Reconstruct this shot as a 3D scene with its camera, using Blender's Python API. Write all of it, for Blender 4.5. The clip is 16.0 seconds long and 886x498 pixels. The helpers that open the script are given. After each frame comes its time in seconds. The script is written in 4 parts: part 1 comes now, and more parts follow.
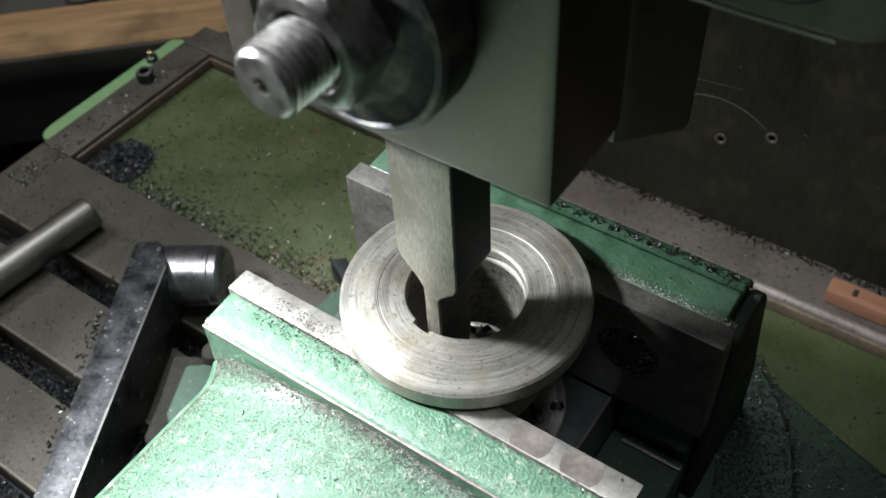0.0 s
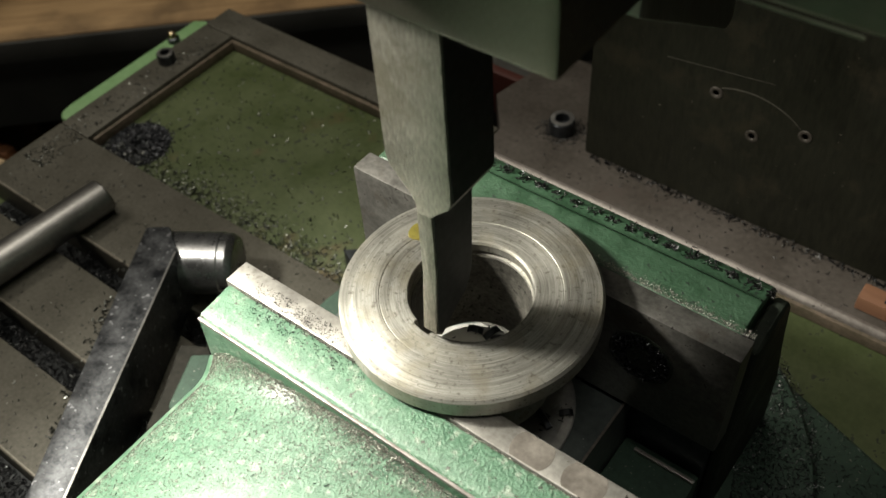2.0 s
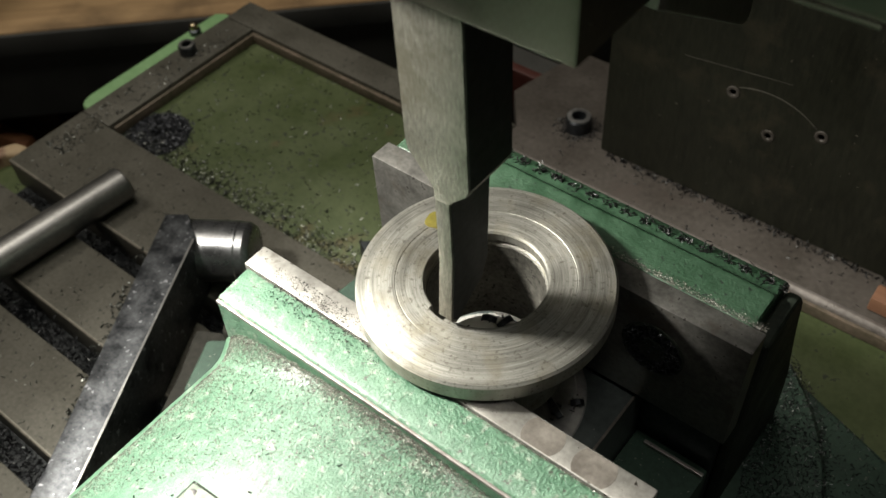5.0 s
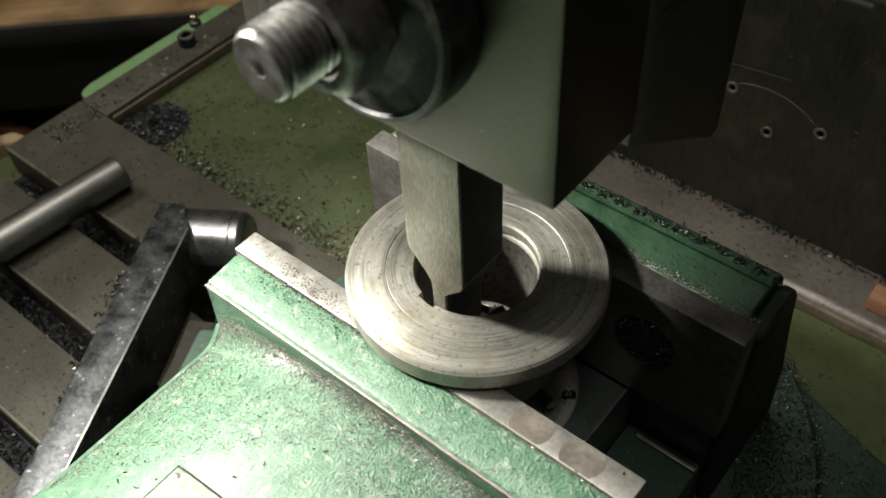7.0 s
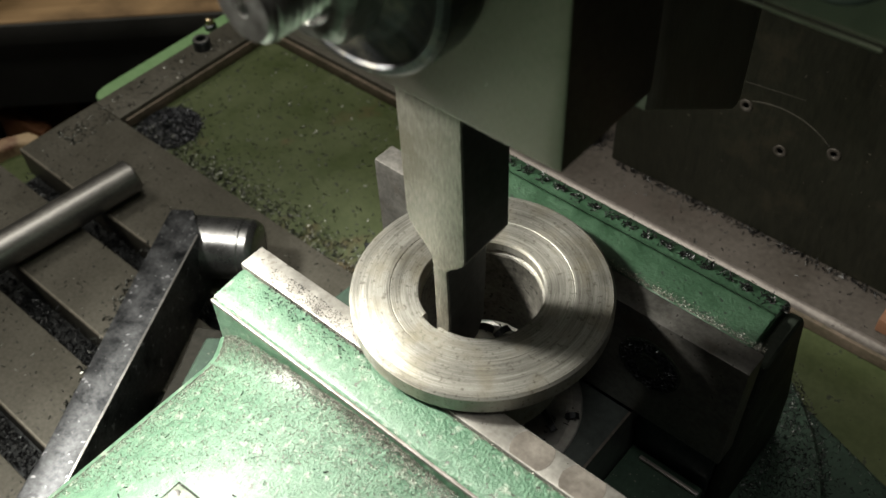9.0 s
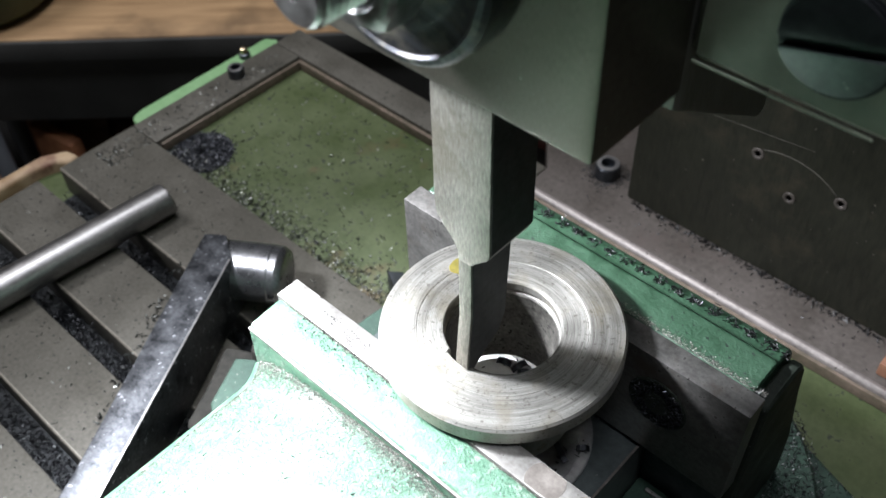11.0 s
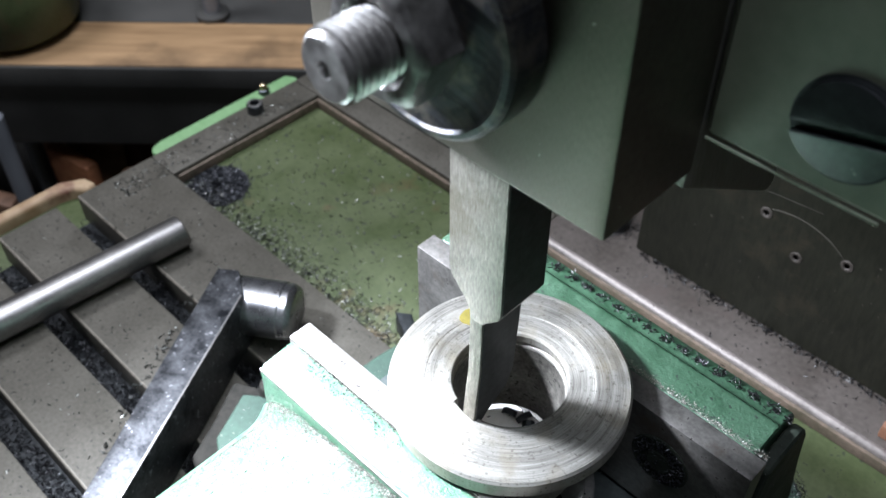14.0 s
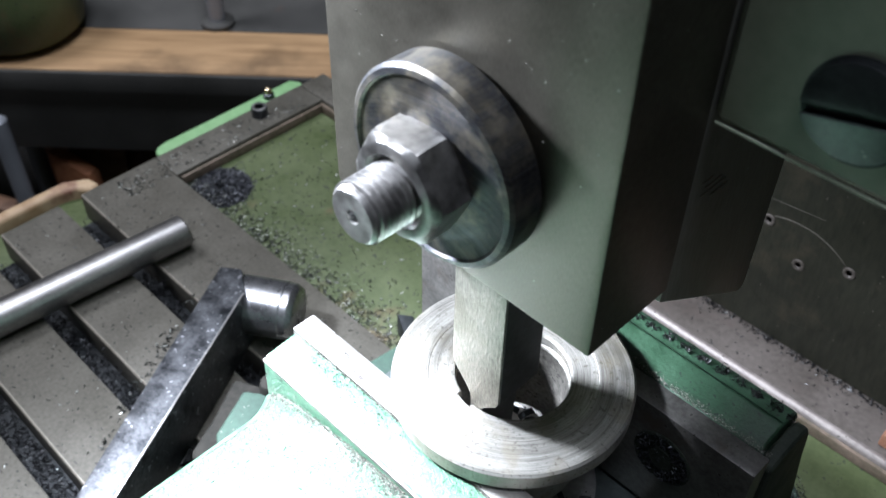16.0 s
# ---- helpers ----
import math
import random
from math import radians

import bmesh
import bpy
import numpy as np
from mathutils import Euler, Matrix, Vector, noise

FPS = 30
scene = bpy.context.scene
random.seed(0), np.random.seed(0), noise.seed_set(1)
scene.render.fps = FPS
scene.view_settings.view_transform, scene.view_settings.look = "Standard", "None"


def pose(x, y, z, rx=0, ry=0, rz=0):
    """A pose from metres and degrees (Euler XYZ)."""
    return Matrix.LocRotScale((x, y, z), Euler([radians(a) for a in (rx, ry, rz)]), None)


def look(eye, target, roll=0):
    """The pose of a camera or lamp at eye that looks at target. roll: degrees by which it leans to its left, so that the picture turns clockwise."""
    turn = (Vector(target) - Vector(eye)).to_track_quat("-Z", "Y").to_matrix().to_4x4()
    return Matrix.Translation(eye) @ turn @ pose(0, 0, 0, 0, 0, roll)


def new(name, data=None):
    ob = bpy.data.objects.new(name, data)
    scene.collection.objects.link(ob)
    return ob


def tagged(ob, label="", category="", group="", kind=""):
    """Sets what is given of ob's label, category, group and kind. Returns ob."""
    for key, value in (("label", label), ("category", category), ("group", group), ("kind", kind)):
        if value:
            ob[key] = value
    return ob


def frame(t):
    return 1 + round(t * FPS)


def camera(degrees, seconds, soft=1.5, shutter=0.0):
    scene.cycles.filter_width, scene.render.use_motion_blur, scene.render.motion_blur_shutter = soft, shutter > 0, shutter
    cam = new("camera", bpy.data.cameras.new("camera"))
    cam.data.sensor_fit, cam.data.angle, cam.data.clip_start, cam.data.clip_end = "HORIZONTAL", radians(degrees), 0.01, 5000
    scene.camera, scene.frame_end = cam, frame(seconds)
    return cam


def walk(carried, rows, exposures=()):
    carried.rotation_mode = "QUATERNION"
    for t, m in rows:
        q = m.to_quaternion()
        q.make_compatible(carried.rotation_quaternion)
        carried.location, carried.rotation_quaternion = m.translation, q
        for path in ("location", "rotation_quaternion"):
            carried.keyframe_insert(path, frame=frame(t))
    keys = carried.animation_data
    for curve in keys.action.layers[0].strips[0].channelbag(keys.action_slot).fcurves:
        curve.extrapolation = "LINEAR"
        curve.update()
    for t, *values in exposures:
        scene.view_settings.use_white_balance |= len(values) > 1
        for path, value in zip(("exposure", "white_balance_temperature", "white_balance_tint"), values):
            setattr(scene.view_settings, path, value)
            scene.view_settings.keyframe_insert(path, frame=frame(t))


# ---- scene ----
cam = camera(49.8, 16.0, shutter=0.35)
PATH = [
    (0, (0.09303, -0.11156, 0.31745), (-0.11131, 0.15765, -0.05103), -3.77),
    (0.5, (0.09790, -0.10601, 0.31233), (-0.11216, 0.15792, -0.05674), -4.05),
    (1, (0.09377, -0.10179, 0.31098), (-0.11812, 0.15830, -0.05977), -4.22),
    (1.5, (0.09234, -0.10130, 0.31053), (-0.12151, 0.15605, -0.06102), -4.32),
    (2, (0.09313, -0.09947, 0.31034), (-0.12268, 0.15530, -0.06185), -4.46),
    (2.5, (0.09404, -0.09978, 0.31086), (-0.12315, 0.15356, -0.06149), -4.49),
    (3, (0.09466, -0.10212, 0.31186), (-0.12352, 0.15077, -0.06022), -4.41),
    (3.5, (0.09458, -0.10190, 0.31183), (-0.12446, 0.14965, -0.06066), -4.43),
    (4, (0.09483, -0.10203, 0.31120), (-0.12554, 0.14906, -0.06081), -4.43),
    (6.5, (0.09767, -0.10638, 0.30892), (-0.12526, 0.14484, -0.06148), -3.63),
    (7, (0.09860, -0.10320, 0.30596), (-0.12471, 0.14774, -0.06440), -3.50),
    (7.5, (0.09780, -0.09589, 0.29956), (-0.12665, 0.15321, -0.07134), -3.50),
    (8, (0.09400, -0.09351, 0.29983), (-0.13131, 0.15328, -0.07210), -3.49),
    (10.5, (0.10362, -0.10673, 0.32649), (-0.13133, 0.13930, -0.03993), -2.36),
    (11, (0.09995, -0.10578, 0.32674), (-0.13742, 0.14073, -0.03779), -1.96),
    (11.5, (0.09947, -0.10537, 0.32793), (-0.14020, 0.14243, -0.03423), -1.61),
    (12, (0.09727, -0.10718, 0.33074), (-0.14397, 0.14178, -0.02957), -1.16),
    (12.5, (0.09482, -0.10839, 0.33189), (-0.14790, 0.14156, -0.02674), -0.79),
    (13, (0.09700, -0.10747, 0.33192), (-0.14784, 0.14365, -0.02444), -0.41),
    (13.5, (0.09984, -0.10809, 0.33253), (-0.14713, 0.14423, -0.02151), -0.16),
    (14, (0.09856, -0.10694, 0.33429), (-0.14921, 0.14636, -0.01849), 0.10),
    (14.5, (0.09967, -0.10815, 0.33453), (-0.14939, 0.14693, -0.01605), 0.40),
    (15, (0.09716, -0.10896, 0.33451), (-0.15229, 0.14744, -0.01482), 0.69),
    (15.5, (0.09601, -0.10780, 0.33434), (-0.15434, 0.14921, -0.01390), 0.84),
    (16, (0.10083, -0.11238, 0.32941), (-0.15089, 0.14660, -0.01637), 1.17),
]
walk(cam, [(t, look(eye, target, roll)) for t, eye, target, roll in PATH],
     exposures=[(0.0, 0.30, 5900, 9), (0.5, -0.04, 6400, 7), (1.5, -0.07, 6900, 5), (4.2, 0.08, 6650, 6), (6.5, 0.08, 6650, 6), (8.2, -0.27, 6950, 4), (10.3, 0.75, 5900, 11), (12.0, 1.12, 5550, 13), (14.0, 1.27, 5450, 13), (16.0, 1.34, 5400, 13)])
cam.data.dof.use_dof = True
cam.data.dof.focus_distance = 0.26
cam.data.dof.aperture_fstop = 25.0

# ---- light: a dim room, one work lamp close to the vise, added overhead fill ----
world = bpy.data.worlds.new("room_air")
world.use_nodes = True
world.node_tree.nodes["Background"].inputs[0].default_value = (0.5, 0.55, 0.6, 1)
world.node_tree.nodes["Background"].inputs[1].default_value = 0.02
scene.world = world


def lamp(name, kind, energy, at, aim, color, size):
    data = bpy.data.lights.new(name, kind)
    data.energy, data.color = energy, color
    if kind == "AREA":
        data.shape, data.size = "DISK", size
    else:
        data.shadow_soft_size = size
    ob = new(name, data)
    ob.matrix_world = look(at, aim)
    return ob


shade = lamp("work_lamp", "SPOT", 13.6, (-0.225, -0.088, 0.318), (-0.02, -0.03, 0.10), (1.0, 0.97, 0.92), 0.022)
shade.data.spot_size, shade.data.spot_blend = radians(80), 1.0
# unseen fill lamps added overhead to lift the shaded sides and the bench
lamp("overhead_fill_lamp", "AREA", 8.0, (-0.25, 0.10, 1.52), (-0.05, 0.08, 0.0), (1.0, 0.95, 0.88), 0.5)
lamp("overhead_fill_lamp", "AREA", 6.4, (-0.95, -0.18, 1.30), (-0.66, 0.22, -0.2), (1.0, 0.93, 0.84), 0.4)
lamp("overhead_fill_lamp", "AREA", 3.6, (0.26, -0.14, 1.52), (0.0, 0.05, 0.0), (1.0, 0.97, 0.93), 0.4)


# ---- materials ----
def nodes_of(name):
    m = bpy.data.materials.new(name)
    m.use_nodes = True
    nt = m.node_tree
    return m, nt, nt.nodes, nt.links, nt.nodes["Principled BSDF"]


def noise_node(nt, vec, scale, detail=4.0, rough=0.55):
    n = nt.nodes.new("ShaderNodeTexNoise")
    n.inputs["Scale"].default_value = scale
    n.inputs["Detail"].default_value = detail
    n.inputs["Roughness"].default_value = rough
    nt.links.new(vec, n.inputs["Vector"])
    return n.outputs["Fac"]


def ramp(nt, fac, stops):
    r = nt.nodes.new("ShaderNodeValToRGB")
    el = r.color_ramp.elements
    while len(el) < len(stops):
        el.new(0.5)
    for e, (p, c) in zip(el, stops):
        e.position = p
        e.color = (*c, 1) if len(c) == 3 else c
    nt.links.new(fac, r.inputs[0])
    return r.outputs[0]


def mixed(nt, fac, a, b):
    m = nt.nodes.new("ShaderNodeMix")
    m.data_type = "RGBA"
    for sock, v in ((m.inputs[0], fac), (m.inputs[6], a), (m.inputs[7], b)):
        if isinstance(v, (int, float)):
            sock.default_value = v
        elif isinstance(v, tuple):
            sock.default_value = (*v, 1)
        else:
            nt.links.new(v, sock)
    return m.outputs[2]


def coords(nt, stretch=(1, 1, 1)):
    tc = nt.nodes.new("ShaderNodeTexCoord")
    mp = nt.nodes.new("ShaderNodeMapping")
    mp.inputs["Scale"].default_value = stretch
    nt.links.new(tc.outputs["Object"], mp.inputs["Vector"])
    return mp.outputs["Vector"]


def grey(v):
    return (v, v, v)


def surface(name, low, high, grain=900.0, patch=60.0, rough=(0.35, 0.6), metal=0.0, bump=0.15, stretch=(1, 1, 1),
            spots=None, stain=None, coat=0.0, deep=0.0006, spec=0.5):
    """A worn surface: two tones mixed by large patches and fine grain, spots (colour, scale, threshold) and stains."""
    m, nt, nd, lk, bs = nodes_of(name)
    v = coords(nt)
    vs = coords(nt, stretch)
    big = noise_node(nt, v, patch, 5.0)
    fine = noise_node(nt, vs, grain, 3.0, 0.6)
    both = nt.nodes.new("ShaderNodeMath")
    both.operation = "MULTIPLY_ADD"
    lk.new(fine, both.inputs[0])
    both.inputs[1].default_value = 0.5
    half = nt.nodes.new("ShaderNodeMath")
    half.operation = "MULTIPLY"
    lk.new(big, half.inputs[0])
    half.inputs[1].default_value = 0.5
    lk.new(half.outputs[0], both.inputs[2])
    col = ramp(nt, both.outputs[0], [(0.34, low), (0.66, high)])
    if stain:
        c, sc, th = stain
        f = ramp(nt, noise_node(nt, v, sc, 6.0, 0.65), [(th, grey(0.0)), (th + 0.12, grey(1.0))])
        col = mixed(nt, f, col, c)
    if spots:
        c, sc, th = spots
        f = ramp(nt, noise_node(nt, v, sc, 2.0, 0.5), [(th, grey(0.0)), (th + 0.03, grey(1.0))])
        col = mixed(nt, f, col, c)
    lk.new(col, bs.inputs["Base Color"])
    r = ramp(nt, big, [(0.3, grey(rough[0])), (0.7, grey(rough[1]))])
    lk.new(r, bs.inputs["Roughness"])
    bs.inputs["Metallic"].default_value = metal
    bs.inputs["Coat Weight"].default_value = coat
    bs.inputs["Specular IOR Level"].default_value = spec
    bs.inputs["Coat Roughness"].default_value = 0.36
    bs.inputs["Coat IOR"].default_value = 1.75
    b = nt.nodes.new("ShaderNodeBump")
    b.inputs["Strength"].default_value = bump
    b.inputs["Distance"].default_value = deep
    lk.new(both.outputs[0], b.inputs["Height"])
    lk.new(b.outputs[0], bs.inputs["Normal"])
    return m


def turned_steel(name, low, high, rough=0.32, rings=1500.0, axis="XY", fan=0.0):
    """Lathe-turned steel: fine rings round the local axis, with blotches and brown stain."""
    m, nt, nd, lk, bs = nodes_of(name)
    tc = nt.nodes.new("ShaderNodeTexCoord")
    sep = nt.nodes.new("ShaderNodeSeparateXYZ")
    lk.new(tc.outputs["Object"], sep.inputs[0])
    com = nt.nodes.new("ShaderNodeCombineXYZ")
    lk.new(sep.outputs["X"], com.inputs["X"])
    lk.new(sep.outputs["Y" if axis == "XY" else "Z"], com.inputs["Y"])
    ln = nt.nodes.new("ShaderNodeVectorMath")
    ln.operation = "LENGTH"
    lk.new(com.outputs[0], ln.inputs[0])
    way = nt.nodes.new("ShaderNodeVectorMath")
    way.operation = "NORMALIZE"
    lk.new(com.outputs[0], way.inputs[0])
    apart = nt.nodes.new("ShaderNodeSeparateXYZ")
    lk.new(way.outputs["Vector"], apart.inputs[0])
    up = nt.nodes.new("ShaderNodeCombineXYZ")
    lk.new(ln.outputs["Value"], up.inputs["X"])
    for here, axis_in in (("X", "Y"), ("Y", "Z")):
        small = nt.nodes.new("ShaderNodeMath")
        small.operation = "MULTIPLY"
        small.inputs[1].default_value = 0.0005
        lk.new(apart.outputs[here], small.inputs[0])
        lk.new(small.outputs[0], up.inputs[axis_in])
    ring = noise_node(nt, up.outputs[0], rings, 4.0, 0.7)
    broad = noise_node(nt, up.outputs[0], rings * 0.18, 2.0, 0.5)
    blot = noise_node(nt, tc.outputs["Object"], 120.0, 5.0, 0.6)
    mul = nt.nodes.new("ShaderNodeMath")
    mul.operation = "MULTIPLY_ADD"
    lk.new(ring, mul.inputs[0])
    mul.inputs[1].default_value = 0.62
    h = nt.nodes.new("ShaderNodeMath")
    h.operation = "MULTIPLY"
    lk.new(broad, h.inputs[0])
    h.inputs[1].default_value = 0.38
    lk.new(h.outputs[0], mul.inputs[2])
    col = ramp(nt, mul.outputs[0], [(0.32, low), (0.66, high)])
    f = ramp(nt, blot, [(0.50, grey(0.0)), (0.68, grey(0.55))])
    col = mixed(nt, f, col, (0.24, 0.215, 0.16))
    fleck = noise_node(nt, tc.outputs["Object"], 900.0, 3.0, 0.6)
    col = mixed(nt, ramp(nt, fleck, [(0.58, grey(0.0)), (0.68, grey(0.62))]), col, (0.10, 0.09, 0.07))
    wide = noise_node(nt, tc.outputs["Object"], 45.0, 6.0, 0.7)
    col = mixed(nt, ramp(nt, wide, [(0.50, grey(0.0)), (0.66, grey(0.55))]), col, (0.20, 0.175, 0.115))
    lk.new(col, bs.inputs["Base Color"])
    bs.inputs["Metallic"].default_value = 0.85
    lk.new(ramp(nt, blot, [(0.3, grey(rough)), (0.7, grey(rough + 0.18))]), bs.inputs["Roughness"])
    b = nt.nodes.new("ShaderNodeBump")
    b.inputs["Strength"].default_value = 0.30
    b.inputs["Distance"].default_value = 0.0004
    if fan:
        tan = nt.nodes.new("ShaderNodeTangent")
        tan.direction_type, tan.axis = "RADIAL", "Z"
        lk.new(tan.outputs[0], bs.inputs["Tangent"])
        bs.inputs["Anisotropic"].default_value = fan
        bs.inputs["Anisotropic Rotation"].default_value = 0.25
    lk.new(mul.outputs[0], b.inputs["Height"])
    lk.new(b.outputs[0], bs.inputs["Normal"])
    return m


def chip_metal(name, dark, bright, share=0.75, metal=0.9):
    """Loose swarf: each chip takes its own tone."""
    m, nt, nd, lk, bs = nodes_of(name)
    g = nt.nodes.new("ShaderNodeNewGeometry")
    col = ramp(nt, g.outputs["Random Per Island"], [(0.0, dark), (share, tuple(2.2 * d for d in dark)), (min(share + 0.05, 0.99), bright)])
    lk.new(col, bs.inputs["Base Color"])
    bs.inputs["Metallic"].default_value = metal
    bs.inputs["Roughness"].default_value = 0.38
    return m


def wood(name, low, high, turn=0.0):
    m, nt, nd, lk, bs = nodes_of(name)
    first = nt.nodes.new("ShaderNodeMapping")
    first.inputs["Rotation"].default_value = (0, 0, radians(-turn))
    lk.new(coords(nt), first.inputs["Vector"])
    along = nt.nodes.new("ShaderNodeMapping")
    along.inputs["Scale"].default_value = (1, 14, 14)
    lk.new(first.outputs["Vector"], along.inputs["Vector"])
    v = along.outputs["Vector"]
    col = ramp(nt, noise_node(nt, v, 9.0, 8.0, 0.6), [(0.3, low), (0.7, high)])
    col = mixed(nt, ramp(nt, noise_node(nt, coords(nt), 14.0, 5.0), [(0.52, grey(0.0)), (0.75, grey(0.8))]), col, tuple(0.3 * c for c in low))
    lk.new(col, bs.inputs["Base Color"])
    bs.inputs["Roughness"].default_value = 0.7
    return m


VISE_GREEN = surface("vise_green_paint", (0.050, 0.150, 0.082), (0.165, 0.305, 0.198), grain=1300, patch=280, rough=(0.3, 0.5), bump=1.0,
                     spots=((0.060, 0.064, 0.046), 800.0, 0.655), stain=((0.32, 0.375, 0.30), 330.0, 0.555), coat=1.0, deep=0.0013)
# rear jaw paint, a darker green than the front jaw's
REAR_GREEN = surface("dark_green_jaw_paint", (0.017, 0.044, 0.022), (0.042, 0.095, 0.052), grain=900, patch=160, rough=(0.35, 0.55), bump=0.7,
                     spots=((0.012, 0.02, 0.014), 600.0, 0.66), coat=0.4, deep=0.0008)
VISE_DARK = surface("vise_casting_dark_green", (0.018, 0.037, 0.026), (0.040, 0.078, 0.053), grain=500, patch=50, rough=(0.6, 0.8), bump=0.5,
                    spots=((0.20, 0.20, 0.17), 900.0, 0.70))
# grime for bolt and plate line; on the jaw end it paints shade
GRIME_SHADE = surface("grime_and_shade_casting", (0.017, 0.022, 0.017), (0.042, 0.050, 0.038), grain=500, patch=90, rough=(0.5, 0.75), bump=0.5, spec=0.15,
                spots=((0.14, 0.15, 0.14), 800.0, 0.70))
OLIVE = surface("olive_machine_paint", (0.044, 0.060, 0.021), (0.082, 0.100, 0.042), grain=300, patch=35, rough=(0.4, 0.65), bump=0.3,
                spots=((0.025, 0.03, 0.02), 300.0, 0.66), stain=((0.095, 0.058, 0.028), 16.0, 0.57))
HEAD_GREEN = surface("head_green_paint", (0.160, 0.175, 0.118), (0.225, 0.240, 0.172), grain=200, patch=40, rough=(0.3, 0.5), bump=0.12)
RIB_GREEN = surface("light_green_paint", (0.14, 0.26, 0.11), (0.20, 0.33, 0.16), grain=300, patch=40, rough=(0.4, 0.6), bump=0.15)
TABLE_STEEL = surface("table_cast_iron", (0.054, 0.050, 0.039), (0.104, 0.097, 0.080), grain=600, patch=45, rough=(0.45, 0.65), metal=0.25, bump=0.25, spec=0.3,
                      spots=((0.03, 0.028, 0.025), 380.0, 0.66))
# iron darker than the table top, for slot floors and gaps
SLOT_DARK = surface("slot_dark_iron", (0.012, 0.014, 0.015), (0.035, 0.038, 0.04), grain=500, patch=120, rough=(0.3, 0.6), metal=0.4, bump=0.6)
WORN_EDGE = surface("worn_bright_edge", (0.27, 0.235, 0.215), (0.50, 0.46, 0.435), grain=400, patch=120, rough=(0.3, 0.5), metal=0.5, bump=0.3)
LEDGE = surface("ledge_iron", (0.040, 0.034, 0.028), (0.082, 0.071, 0.062), grain=400, patch=40, rough=(0.45, 0.65), metal=0.2, bump=0.2, spec=0.3,
                spots=((0.03, 0.025, 0.022), 330.0, 0.67), stain=((0.062, 0.050, 0.043), 30.0, 0.58))
# near-black even base with vertical streaks and random specks
COLUMN = surface("column_dark_scraped_iron", (0.0085, 0.0086, 0.0055), (0.021, 0.0208, 0.0133), grain=650, patch=25, rough=(0.45, 0.75), metal=0.15, bump=0.45, stretch=(1, 1, 0.22),
                 stain=((0.027, 0.0235, 0.015), 45.0, 0.56), spots=((0.09, 0.083, 0.064), 420.0, 0.74), spec=0.25)
RAM_STEEL = surface("ram_ground_steel", (0.082, 0.076, 0.060), (0.145, 0.135, 0.110), grain=700, patch=45, rough=(0.40, 0.54), metal=0.9, bump=0.08,
                    stretch=(5, 1, 1), stain=((0.20, 0.17, 0.13), 26.0, 0.60), spots=((0.6, 0.6, 0.58), 800.0, 0.76))
TOOL_STEEL = surface("tool_ground_steel", (0.085, 0.080, 0.064), (0.30, 0.285, 0.245), grain=1050, patch=70, rough=(0.38, 0.55), metal=0.7, bump=0.7, stretch=(1.6, 1.6, 0.40),
                     stain=((0.17, 0.157, 0.122), 40.0, 0.58))
# dark tone that paints the tool's unlit right side
SHADED_SIDE = surface("shaded_side_steel", (0.022, 0.024, 0.025), (0.055, 0.058, 0.058), grain=500, patch=150, rough=(0.45, 0.65), metal=0.6, bump=0.2)
JAW_STEEL = surface("jaw_plate_steel", (0.30, 0.285, 0.26), (0.52, 0.50, 0.46), grain=600, patch=110, rough=(0.3, 0.5), metal=0.7, bump=0.2,
                    spots=((0.07, 0.06, 0.05), 700.0, 0.70), stain=((0.17, 0.145, 0.125), 90.0, 0.60))
DARK_STEEL = surface("blued_dark_steel", (0.035, 0.038, 0.042), (0.085, 0.09, 0.10), grain=400, patch=90, rough=(0.25, 0.45), metal=0.85, bump=0.2)
BED_STEEL = surface("bed_smooth_steel", (0.080, 0.095, 0.092), (0.145, 0.165, 0.158), grain=400, patch=70, rough=(0.3, 0.5), metal=0.5, bump=0.08,
                    spots=((0.4, 0.4, 0.38), 700.0, 0.74))
BARE_STEEL = surface("drawn_bar_steel", (0.15, 0.145, 0.14), (0.23, 0.225, 0.215), grain=500, patch=60, rough=(0.33, 0.42), metal=0.9, bump=0.06, stretch=(1, 1, 1))
LEVER_STEEL = surface("lever_polished_steel", (0.016, 0.017, 0.019), (0.085, 0.087, 0.091), grain=650, patch=150, rough=(0.36, 0.58), metal=0.85, bump=0.08,
                      spots=((0.20, 0.20, 0.21), 420.0, 0.66), stain=((0.012, 0.013, 0.015), 90.0, 0.55))
HUB_STEEL = surface("hub_polished_steel", (0.13, 0.13, 0.132), (0.24, 0.24, 0.243), grain=900, patch=120, rough=(0.24, 0.34), metal=0.92, bump=0.05,
                    stain=((0.05, 0.05, 0.052), 70.0, 0.62))
BORE = surface("bore_rough_shaded_steel", (0.055, 0.052, 0.045), (0.20, 0.19, 0.165), grain=800, patch=160, rough=(0.45, 0.65), metal=0.6, bump=0.3,
               spots=((0.03, 0.028, 0.024), 700.0, 0.64))
PLATE = surface("worn_name_plate", (0.20, 0.25, 0.195), (0.40, 0.44, 0.37), grain=700, patch=160, rough=(0.35, 0.5), metal=0.4, bump=0.3)
DISC_GREY = surface("shaded_grey_aluminium", (0.24, 0.24, 0.23), (0.42, 0.415, 0.395), grain=500, patch=120, rough=(0.4, 0.6), metal=0.3, bump=0.2)
NOSE = surface("rubbed_iron_nose", (0.125, 0.110, 0.100), (0.25, 0.225, 0.205), grain=500, patch=90, rough=(0.42, 0.6), metal=0.4, bump=0.3,
               spots=((0.04, 0.035, 0.03), 500.0, 0.68))
EDGE_GREEN = surface("light_green_edge", (0.24, 0.27, 0.19), (0.36, 0.38, 0.29), grain=400, patch=80, rough=(0.4, 0.6), bump=0.2)
